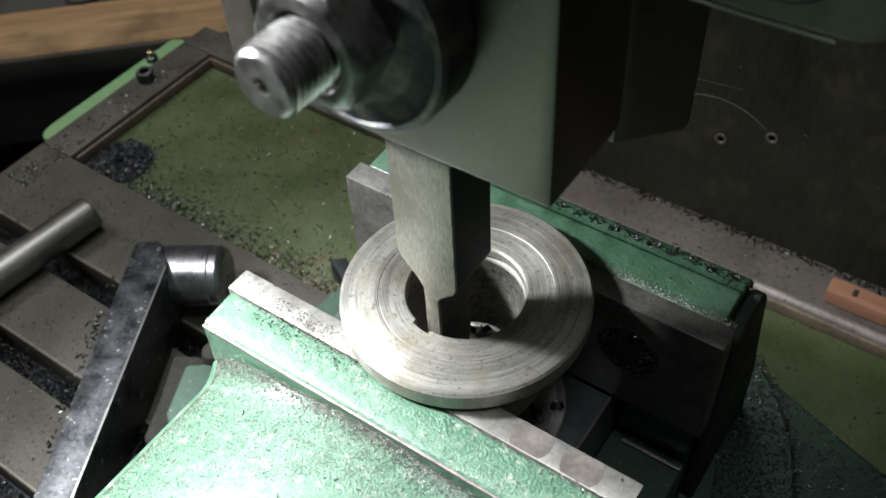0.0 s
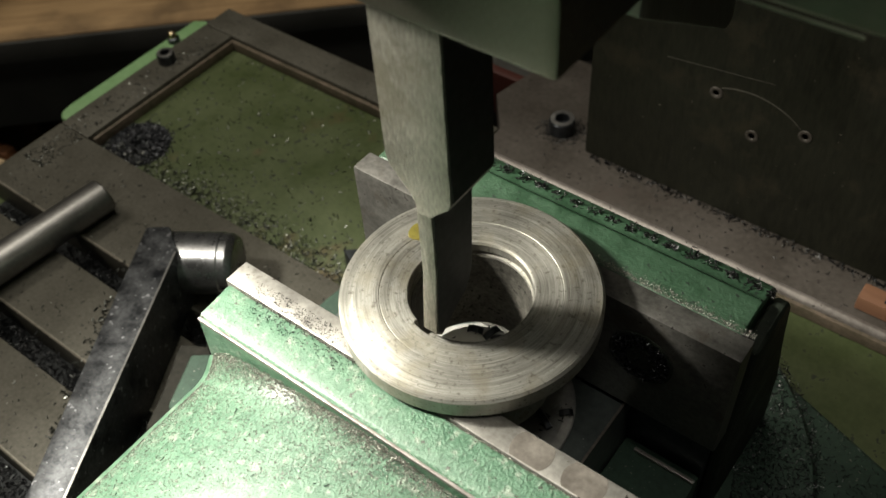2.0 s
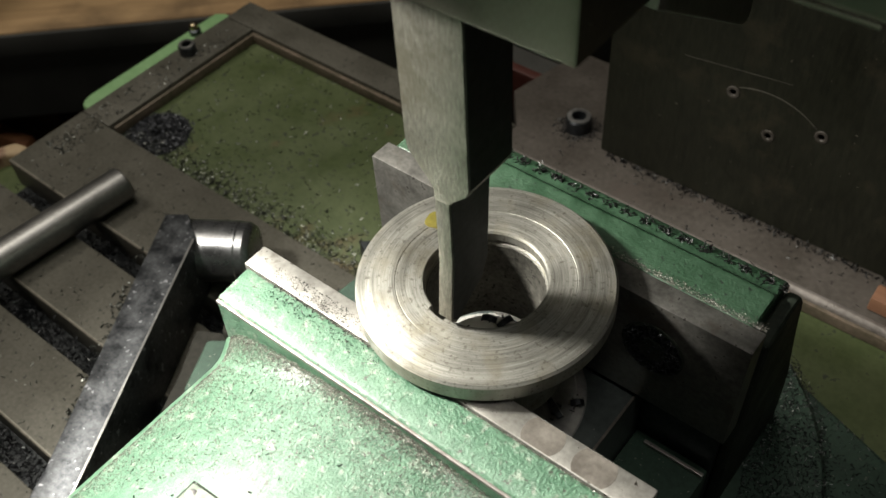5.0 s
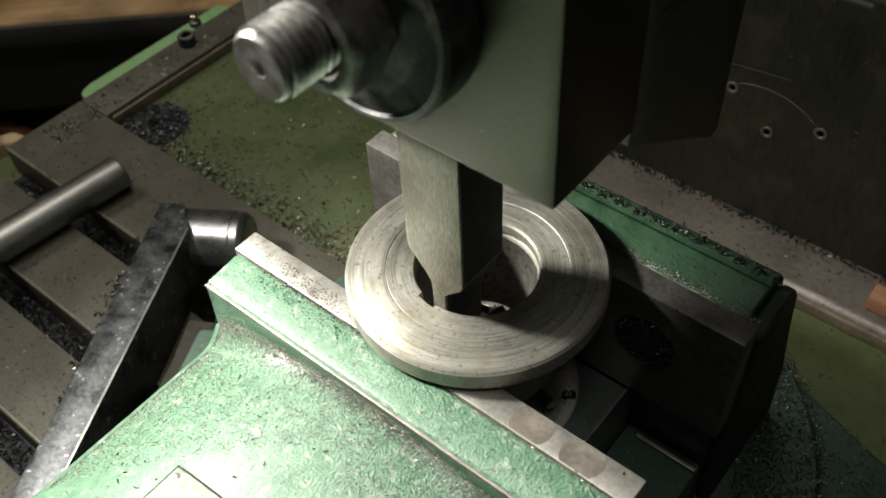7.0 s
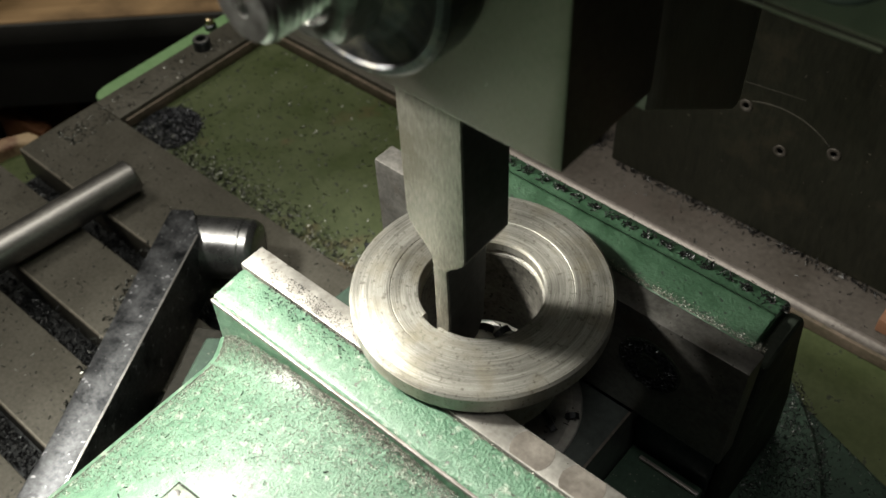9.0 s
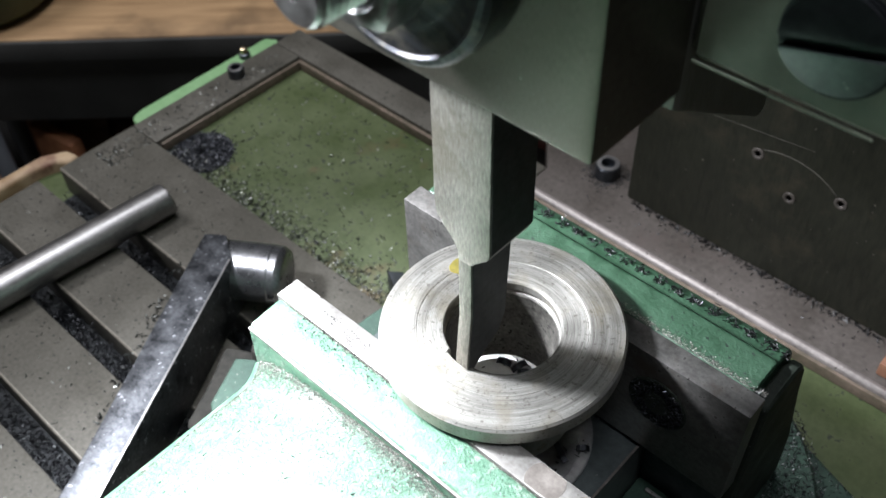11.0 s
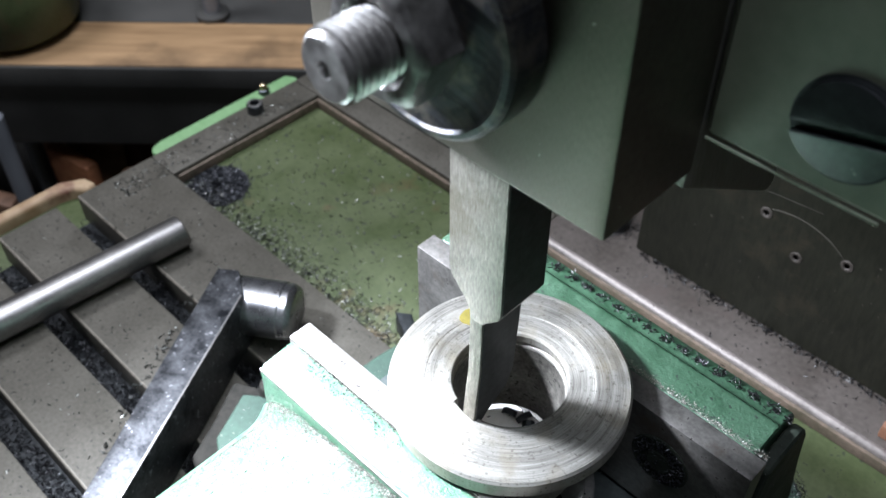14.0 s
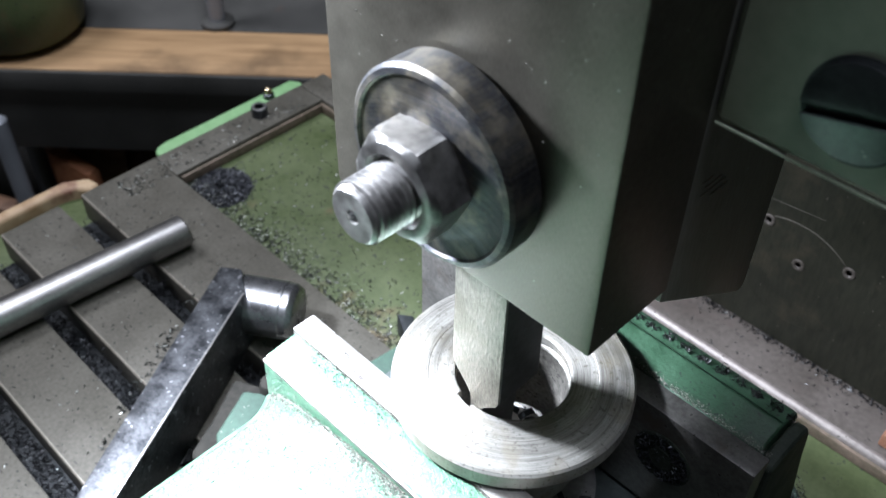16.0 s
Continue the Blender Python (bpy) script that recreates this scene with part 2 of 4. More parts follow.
RUST_EDGE = surface("rusty_paint_edge", (0.058, 0.050, 0.030), (0.16, 0.118, 0.088), grain=350, patch=70, rough=(0.5, 0.7), bump=0.3)
WORN_LAND = surface("worn_tan_iron", (0.105, 0.094, 0.074), (0.20, 0.18, 0.145), grain=500, patch=60, rough=(0.45, 0.6), metal=0.25, bump=0.2)
PLUG = surface("plug_steel", (0.17, 0.150, 0.130), (0.30, 0.272, 0.24), grain=600, patch=180, rough=(0.35, 0.55), metal=0.6, bump=0.2)
# brown casting, with the shade beside the lever put into the colour
LUG_BROWN = surface("shaded_brown_casting", (0.013, 0.013, 0.011), (0.030, 0.028, 0.024), grain=400, patch=90, rough=(0.7, 0.85), bump=0.4, spec=0.08)
FLANGE = turned_steel("flange_turned_steel", (0.125, 0.119, 0.102), (0.50, 0.487, 0.440), rough=0.42, rings=4400.0, fan=0.35)
WASHER = turned_steel("washer_turned_steel", (0.016, 0.017, 0.0185), (0.078, 0.080, 0.086), rough=0.37, rings=2600.0, axis="XZ")
NUT_STEEL = surface("nut_steel", (0.095, 0.093, 0.088), (0.26, 0.254, 0.242), grain=350, patch=160, rough=(0.30, 0.50), metal=0.92, bump=0.25)
STUD_STEEL = surface("stud_steel", (0.28, 0.275, 0.265), (0.46, 0.45, 0.435), grain=400, patch=200, rough=(0.30, 0.48), metal=0.92, bump=0.2)
BRASS = surface("brass", (0.45, 0.36, 0.22), (0.6, 0.5, 0.34), rough=(0.2, 0.35), metal=1.0, bump=0.05)
PALE = surface("pale_aluminium", (0.78, 0.775, 0.74), (0.88, 0.87, 0.84), grain=500, patch=90, rough=(0.5, 0.65), metal=0.15, bump=0.15)
YELLOW = surface("yellow_marker_paint", (0.085, 0.070, 0.011), (0.16, 0.135, 0.022), rough=(0.4, 0.5), bump=0.1)
RED = surface("red_paint", (0.04, 0.012, 0.009), (0.065, 0.018, 0.013), rough=(0.4, 0.6), bump=0.1)
TAN = surface("tan_worn_board", (0.22, 0.14, 0.07), (0.42, 0.32, 0.20), grain=120, patch=40, rough=(0.6, 0.8), bump=0.3, stain=((0.12, 0.05, 0.03), 30.0, 0.55))
RUBBISH = surface("dark_workshop_clutter", (0.018, 0.018, 0.016), (0.060, 0.058, 0.052), patch=12, rough=(0.5, 0.8), bump=0.2, stain=((0.12, 0.055, 0.03), 9.0, 0.62))
SLIDE_STEEL = surface("slide_oily_steel", (0.14, 0.142, 0.122), (0.27, 0.272, 0.24), grain=500, patch=60, rough=(0.42, 0.6), metal=0.25, bump=0.25, stretch=(1, 6, 0.4),
                      spots=((0.3, 0.3, 0.29), 600.0, 0.74))
# jaw steel darkened to paint the shade on the rear plate
SHADED_JAW_STEEL = surface("shaded_jaw_steel", (0.078, 0.075, 0.068), (0.19, 0.182, 0.168), grain=600, patch=90, rough=(0.35, 0.55), metal=0.6, bump=0.2,
                     spots=((0.05, 0.045, 0.04), 600.0, 0.69), stain=((0.10, 0.086, 0.07), 80.0, 0.57))
GREY_POST = surface("grey_painted_steel", (0.16, 0.17, 0.19), (0.25, 0.26, 0.28), patch=20, rough=(0.35, 0.5), metal=0.3, bump=0.05)
CONCRETE = surface("concrete_floor", (0.020, 0.020, 0.019), (0.045, 0.043, 0.039), grain=80, patch=6, rough=(0.7, 0.9), bump=0.2)
PLASTER = surface("workshop_plaster", (0.055, 0.055, 0.050), (0.10, 0.097, 0.09), grain=60, patch=3, rough=(0.8, 0.95), bump=0.1)
PLANK = wood("bench_wood", (0.18, 0.105, 0.045), (0.38, 0.245, 0.12), 43.3)
BLOCK_WOOD = wood("small_block_wood", (0.12, 0.055, 0.028), (0.23, 0.11, 0.060))
CHIPS_MIXED = chip_metal("mixed_swarf", (0.020, 0.020, 0.022), (0.45, 0.46, 0.46), 0.88, 0.7)
CHIPS_BLACK = chip_metal("black_swarf", (0.006, 0.006, 0.006), (0.30, 0.30, 0.29), 0.965, 0.4)
CHIPS_BLUE = chip_metal("blue_black_swarf", (0.028, 0.029, 0.033), (0.25, 0.26, 0.28), 0.90, 0.5)
CHIPS_PAN = chip_metal("pan_swarf_metal", (0.017, 0.018, 0.016), (0.38, 0.39, 0.36), 0.80, 0.5)
CHIPS_SLOT = chip_metal("slot_swarf_metal", (0.011, 0.011, 0.012), (0.22, 0.23, 0.23), 0.93, 0.7)
DUST = chip_metal("metal_dust", (0.085, 0.082, 0.070), (0.46, 0.45, 0.40), 0.74, 0.3)


# ---- mesh helpers ----
def origin_of(ob):
    p = Vector((0, 0, 0))
    while ob:
        p += ob.location
        ob = ob.parent
    return p


def thing(name, at, label, category, group="", kind=""):
    ob = new(name)
    ob.empty_display_size = 0.02
    ob.location = at
    return tagged(ob, label, category, group, kind)


def part(name, bm, material, parent, label="", angle=32.0):
    """Links a bmesh that is drawn in world places as one mesh under a thing or a part."""
    bmesh.ops.recalc_face_normals(bm, faces=bm.faces)
    if parent:
        bm.transform(Matrix.Translation(-origin_of(parent)))
    me = bpy.data.meshes.new(name)
    bm.to_mesh(me)
    bm.free()
    me.materials.append(material)
    for p in me.polygons:
        p.use_smooth = True
    me.set_sharp_from_angle(angle=radians(angle))
    ob = new(name, me)
    ob.parent = parent
    return tagged(ob, label)


def alone(name, bm, material, at, label, category, group="", kind="", angle=32.0):
    """A thing of one mesh, with its origin at its base."""
    bmesh.ops.recalc_face_normals(bm, faces=bm.faces)
    bm.transform(Matrix.Translation(-Vector(at)))
    me = bpy.data.meshes.new(name)
    bm.to_mesh(me)
    bm.free()
    me.materials.append(material)
    for p in me.polygons:
        p.use_smooth = True
    me.set_sharp_from_angle(angle=radians(angle))
    ob = new(name, me)
    ob.location = at
    return tagged(ob, label, category, group, kind)


def box(x0, x1, y0, y1, z0, z1, bevel=0.0006, seg=2):
    bm = bmesh.new()
    bmesh.ops.create_cube(bm, size=1.0)
    bm.transform(Matrix.LocRotScale(((x0 + x1) / 2, (y0 + y1) / 2, (z0 + z1) / 2), None, (x1 - x0, y1 - y0, z1 - z0)))
    if bevel:
        bmesh.ops.bevel(bm, geom=bm.edges[:], offset=bevel, segments=seg, affect="EDGES", profile=0.6)
    return bm


def prism(outline, a0, a1, axis="y", bevel=0.0005, seg=2):
    """Extrudes a flat outline along an axis: (x, z) for y, (y, z) for x, (x, y) for z."""
    bm = bmesh.new()
    put = {"y": lambda p, a: (p[0], a, p[1]), "x": lambda p, a: (a, p[0], p[1]), "z": lambda p, a: (p[0], p[1], a)}[axis]
    lo = [bm.verts.new(put(p, a0)) for p in outline]
    hi = [bm.verts.new(put(p, a1)) for p in outline]
    bm.faces.new(lo)
    bm.faces.new(hi[::-1])
    n = len(outline)
    for i in range(n):
        bm.faces.new((lo[i], hi[i], hi[(i + 1) % n], lo[(i + 1) % n]))
    bmesh.ops.recalc_face_normals(bm, faces=bm.faces)
    if bevel:
        sharp = [e for e in bm.edges if len(e.link_faces) == 2 and e.calc_face_angle(0) > 0.5]
        bmesh.ops.bevel(bm, geom=sharp, offset=bevel, segments=seg, affect="EDGES", profile=0.6)
    return bm


def lathe(profile, at, axis="z", steps=64, closed=False, wobble=None):
    """Turns (radius, height) pairs round an axis through at. axis y points to -y. wobble changes a radius by angle."""
    bm = bmesh.new()
    rings = []
    for r, h in profile:
        ring = []
        for k in range(steps):
            a = 2 * math.pi * k / steps
            q = wobble(r, h, a) if wobble else r
            c, s = q * math.cos(a), q * math.sin(a)
            p = {"z": (c, s, h), "y": (c, -h, s), "x": (h, c, s)}[axis]
            ring.append(bm.verts.new(Vector(p) + Vector(at)))
        rings.append(ring)
    pairs = list(zip(rings, rings[1:])) + ([(rings[-1], rings[0])] if closed else [])
    for a, b in pairs:
        for k in range(steps):
            bm.faces.new((a[k], a[(k + 1) % steps], b[(k + 1) % steps], b[k]))
    if not closed:
        for ring in (rings[0], rings[-1]):
            bm.faces.new(ring)
    return bm


def joined(*bms):
    out = bms[0]
    for b in bms[1:]:
        me = bpy.data.meshes.new("tmp")
        b.to_mesh(me)
        b.free()
        out.from_mesh(me)
        bpy.data.meshes.remove(me)
    return out


def arc_points(cx, cy, r, a0, a1, n):
    return [(cx + r * math.cos(radians(a0 + (a1 - a0) * i / n)), cy + r * math.sin(radians(a0 + (a1 - a0) * i / n))) for i in range(n + 1)]


def swarf(name, count, spot, size, material, label, seed, long=2.2):
    """Loose chips in one mesh: little bent slivers, each dropped where spot() says."""
    rnd = random.Random(seed)
    verts, faces = [], []
    for _ in range(count):
        x, y, z = spot(rnd)
        l = size * rnd.uniform(0.4, long) * 0.5
        w, t = size * rnd.uniform(0.25, 0.6) * 0.5, size * rnd.uniform(0.10, 0.35) * 0.5
        turn = Euler((rnd.uniform(-0.5, 0.5), rnd.uniform(-0.5, 0.5), rnd.uniform(0, 6.28))).to_matrix()
        bend = rnd.uniform(-0.3, 0.9) * l
        b = len(verts)
        for u, lift in ((-l, bend * 0.5), (0, 0.0), (l, bend)):
            for v, q in ((-w, -t), (w, -t), (0, t)):
                p = turn @ Vector((u, v, q + lift))
                verts.append((x + p.x, y + p.y, z + t + p.z))
        faces += [(b, b + 1, b + 2), (b + 6, b + 8, b + 7)]
        for k in (0, 3):
            for i in range(3):
                faces.append((b + k + i, b + k + (i + 1) % 3, b + k + 3 + (i + 1) % 3, b + k + 3 + i))
    me = bpy.data.meshes.new(name)
    me.from_pydata(verts, [], faces)
    me.materials.append(material)
    return tagged(new(name, me), label, "metal chips", "", "stuff")


# ---- the room ----
def room():
    for name, b, m in (("floor", (-2.6, 2.0, -2.0, 2.2, -1.0, -0.9), CONCRETE), ("ceiling", (-2.6, 2.0, -2.0, 2.2, 1.6, 1.7), PLASTER),
                       ("wall_west", (-2.7, -2.6, -2.0, 2.2, -1.0, 1.7), PLASTER), ("wall_east", (2.0, 2.1, -2.0, 2.2, -1.0, 1.7), PLASTER),
                       ("wall_south", (-2.6, 2.0, -2.1, -2.0, -1.0, 1.7), PLASTER), ("wall_north", (-2.6, 2.0, 2.2, 2.3, -1.0, 1.7), PLASTER)):
        alone(name, box(*b, bevel=0), m, ((b[0] + b[1]) / 2, (b[2] + b[3]) / 2, b[4]), "", "", kind="structure")


room()

# ---- the machine table ----
XL, XR = -0.3010, 0.34
SLOTS = [0.0203 - 0.0445 * i for i in range(7)]


def machine_table():
    t = thing("machine_table", (0, 0, -0.9), "worn cast-iron machine table with slots and a green chip pan", "machine table")
    part("table_body", box(XL + 0.004, XR, -0.36, 0.1915, -0.12, -0.016, 0.002), SLOT_DARK, t, "dark casting under the slots")
    edges = [0.0718] + [v for c in SLOTS for v in (c + 0.0061, c - 0.0061)] + [-0.36]
    for hi, lo in zip(edges[::2], edges[1::2]):
        part("slot_land", box(XL, XR, lo, hi, -0.0165, 0.0, 0.0007), TABLE_STEEL, t)
        part("land_edge", prism([(lo - 0.00005, -0.0011), (lo - 0.00005, -0.0004), (lo + 0.0004, 0.00008), (lo + 0.0010, 0.00008), (lo + 0.0010, -0.0011)], XL + 0.0005, XR - 0.0005, "x", 0), WORN_LAND, t, "slot edge worn tan")
    part("side_border", box(XL, -0.280, 0.0721, 0.1735, -0.0165, 0.0, 0.0007), TABLE_STEEL, t)
    part("back_border", box(XL, -0.112, 0.1738, 0.1922, -0.0165, 0.0, 0.0008), TABLE_STEEL, t)
    part("column_seat", prism([(-0.1115, 0.1765), (XR, 0.1765), (XR, 0.26), (-0.118, 0.26), (-0.128, 0.213), (-0.1115, 0.1922)], -0.0165, 0.0, "z", 0.0006), LEDGE, t,
         "greyish iron seat under the column")
    nose = [(0.1768, 0.0002)] + arc_points(0.1758, -0.0022, 0.0028, 95, 260, 10) + [(0.1768, -0.0048)]
    part("worn_nose", prism(nose, -0.125, XR, "x", 0), NOSE, t, "rounded front edge worn bright", 60)
    part("pan_floor", box(-0.2798, XR, 0.0720, 0.1734, -0.0155, -0.008, 0.0003), OLIVE, t, "olive painted sunken pan floor")
    part("pan_back_wall", box(-0.2780, XR, 0.1715, 0.1737, -0.0078, -0.0022, 0.0004), RUST_EDGE, t, "rusty brown back edge of the pan")
    part("pan_side_wall", box(-0.2798, -0.2782, 0.0745, 0.1737, -0.0078, -0.0022, 0.0004), RUST_EDGE, t, "rusty brown side edge of the pan")
    part("drain", lathe([(0.0, -0.0079), (0.0155, -0.0079), (0.0165, -0.0076), (0.0165, -0.0079)], (-0.2625, 0.0880, 0), steps=40), SLOT_DARK, t, "round drain choked with swarf")
    rib = [(-0.3145, 0.086)] + arc_points(-0.3075, 0.083, 0.0062, 200, 330, 6) + [(-0.3015, 0.176), (-0.308, 0.180), (-0.3145, 0.176)]
    part("side_rib", prism(rib, -0.06, -0.004, "z", 0.0015, 3), RIB_GREEN, t, "light green painted rib on the table side")
    part("end_gutter", box(-0.3428, XL - 0.0005, -0.36, 0.0425, -0.06, -0.034, 0.001), OLIVE, t, "green end gutter")
    part("gutter_lip", prism([(-0.351, -0.36), (-0.3430, -0.36), (-0.3430, 0.028), (-0.3400, 0.0385), (-0.3330, 0.0440), (-0.3345, 0.0510), (-0.3440, 0.0490), (-0.351, 0.036)], -0.06, -0.026, "z", 0.0034, 4), TAN, t, "tan worn lip of the gutter", 60)
    part("leg", box(-0.24, 0.30, -0.30, 0.16, -0.9, -0.1195, 0.004), OLIVE, t)
    return t


machine_table()


def cap_screw(at, k=1.0):
    s = thing("cap_screw", at, "blackened socket cap screw with a worn bright rim", "screw", "cap screws of the table")
    def scaled(prof):
        return [(r * k, h * k) for r, h in prof]
    part("screw_head", lathe(scaled([(0.0048, 0.0), (0.0048, 0.0052), (0.0043, 0.0058), (0.0027, 0.0058), (0.0026, 0.0025), (0.0, 0.0024)]), at, steps=36), DARK_STEEL, s)
    ring = lathe(scaled([(0.0044, 0.00582), (0.0028, 0.00582), (0.0028, 0.0061), (0.0044, 0.0060)]), at, steps=36, closed=True)
    part("rim", ring, STUD_STEEL, s, "rim worn bright")
    return s


cap_screw((-0.2930, 0.1378, 0.0))
cap_screw((-0.0855, 0.2075, 0.0), 1.3)

oiler = thing("oil_nipple", (-0.3085, 0.1555, -0.004), "small brass oil nipple on the green rib", "oil nipple")
part("base", lathe([(0.0034, 0), (0.0034, 0.003), (0.0026, 0.0035)], (-0.3085, 0.1555, -0.004), steps=24), DARK_STEEL, oiler)
part("ball_cap", lathe([(0.0024, 0.003), (0.0026, 0.0048), (0.002, 0.0066), (0.0008, 0.0072)], (-0.3085, 0.1555, -0.004), steps=24), BRASS, oiler, "bright brass ball cap")


# ---- the column and the fixed head ----
def column():
    c = thing("machine_column", (0.1, 0.3, 0.0), "dark scraped iron column standing on the table seat", "machine column")
    part("front_panel", box(-0.0685, XR, 0.2005, 0.26, 0.0002, 0.62, 0.0012), COLUMN, c)
    part("column_body", box(-0.05, XR - 0.01, 0.2602, 0.5, -0.88, 0.62, 0.003), OLIVE, c)
    arc = arc_points(0.0033, 0.0336, 0.0333, 50, 112, 24)
    inner = arc_points(0.0033, 0.0336, 0.0329, 112, 50, 24)
    part("arc_mark", prism(arc + inner, 0.2003, 0.2008, "y", 0), TABLE_STEEL, c, "scribed bright arc")
    low = arc_points(0.009, 0.040, 0.026, 215, 320, 20)
    lowi = arc_points(0.009, 0.040, 0.0257, 320, 215, 20)
    part("arc_mark", prism(low + lowi, 0.20045, 0.2008, "y", 0), COLUMN, c, "faint scribed arc")
    part("scribed_line", prism([(-0.034, 0.0695), (0.011, 0.0745), (0.011, 0.0747), (-0.034, 0.0698)], 0.20042, 0.2008, "y", 0), TABLE_STEEL, c, "faint scribed line")
    for x, z in ((0.0069, 0.0468), (0.0272, 0.0563), (-0.0111, 0.0611)):
        part("punched_ring", lathe([(0.0029, 0), (0.0026, 0.0005), (0.0017, 0.0005), (0.0012, 0.0001)], (x, 0.2006, z), "y", 18), LEDGE, c, "small punched ring")
    return c


column()

rail = thing("red_rail", (-0.135, 0.232, -0.03), "narrow red painted rail behind the table", "rail")
part("bar", box(-0.19, -0.075, 0.229, 0.235, -0.03, -0.002, 0.001), RED, rail)
part("rail_foot", box(-0.19, -0.075, 0.2355, 0.2585, -0.12, -0.012, 0.001), RUBBISH, rail)


def machine_head():
    h = thing("gib_housing", (0.12, 0.12, 0.22), "green painted machine housing with a large slotted screw", "machine housing")
    out = [(0.0332, 0.45), (0.0332, 0.2225)] + arc_points(0.0695, 0.2345, 0.012, 270, 345, 8) + [(0.0830, 0.262), (0.0830, 0.45)]
    part("cover_plate", prism(out, 0.0292, 0.0440, "y", 0.0018, 1), HEAD_GREEN, h)
    # lighter strip in place of the bevel along the lower edge
    part("lower_lip", prism([(0.0345, 0.2232), (0.0690, 0.2232), (0.0690, 0.2226), (0.0345, 0.2226)], 0.0286, 0.0291, "y", 0.0001, 1), EDGE_GREEN, h, "lighter green strip along the plate's lower edge")
    sx, sz, sy = 0.0587, 0.2374, 0.0292
    part("screw_hole", lathe([(0.0101, 0.0001), (0.0101, 0.0004), (0.0, 0.0004)], (sx, sy, sz), "y", 48), SLOT_DARK, h, "dark ring gap round the screw")
    s = part("slotted_screw", lathe([(0.0097, 0.0002), (0.0097, 0.0010), (0.0, 0.0010)], (sx, sy, sz), "y", 48), SLOT_DARK, h, "large dark slotted screw head")
    # reflections put into the colour: upper half dark, lower half brighter
    for name, a0, a1, lean in (("upper_half", 6, 174, -5), ("lower_half", 186, 354, 9)):
        half = prism(arc_points(0, 0, 0.0094, a0, a1, 24), -0.0012, 0.0, "y", 0.0003)
        half.transform(pose(sx, sy - 0.0014, sz, 0, -14, 0) @ pose(0, 0, 0, lean, 0, 0))
        part(name, half, BED_STEEL if lean > 0 else SLOT_DARK, s, "lower half of the head, its reflection put into brighter steel" if lean > 0 else "")
    part("head_body", box(0.036, 0.30, 0.0442, 0.1998, 0.30, 0.60, 0.004), HEAD_GREEN, h)
    return h


machine_head()


# ---- the vise ----
GAP, TOP = 0.0455, 0.115


def crest(x, y):
    """The height of the moving jaw's arched back, with a fillet up to the crown."""
    z = 0.0150 + math.sqrt(0.0975 ** 2 - x * x)
    rise = max(0.0, (y + 0.0290) / 0.0073) ** 2
    return z + rise * min(0.0070, 0.62 * max(0.0, 0.1112 - z))


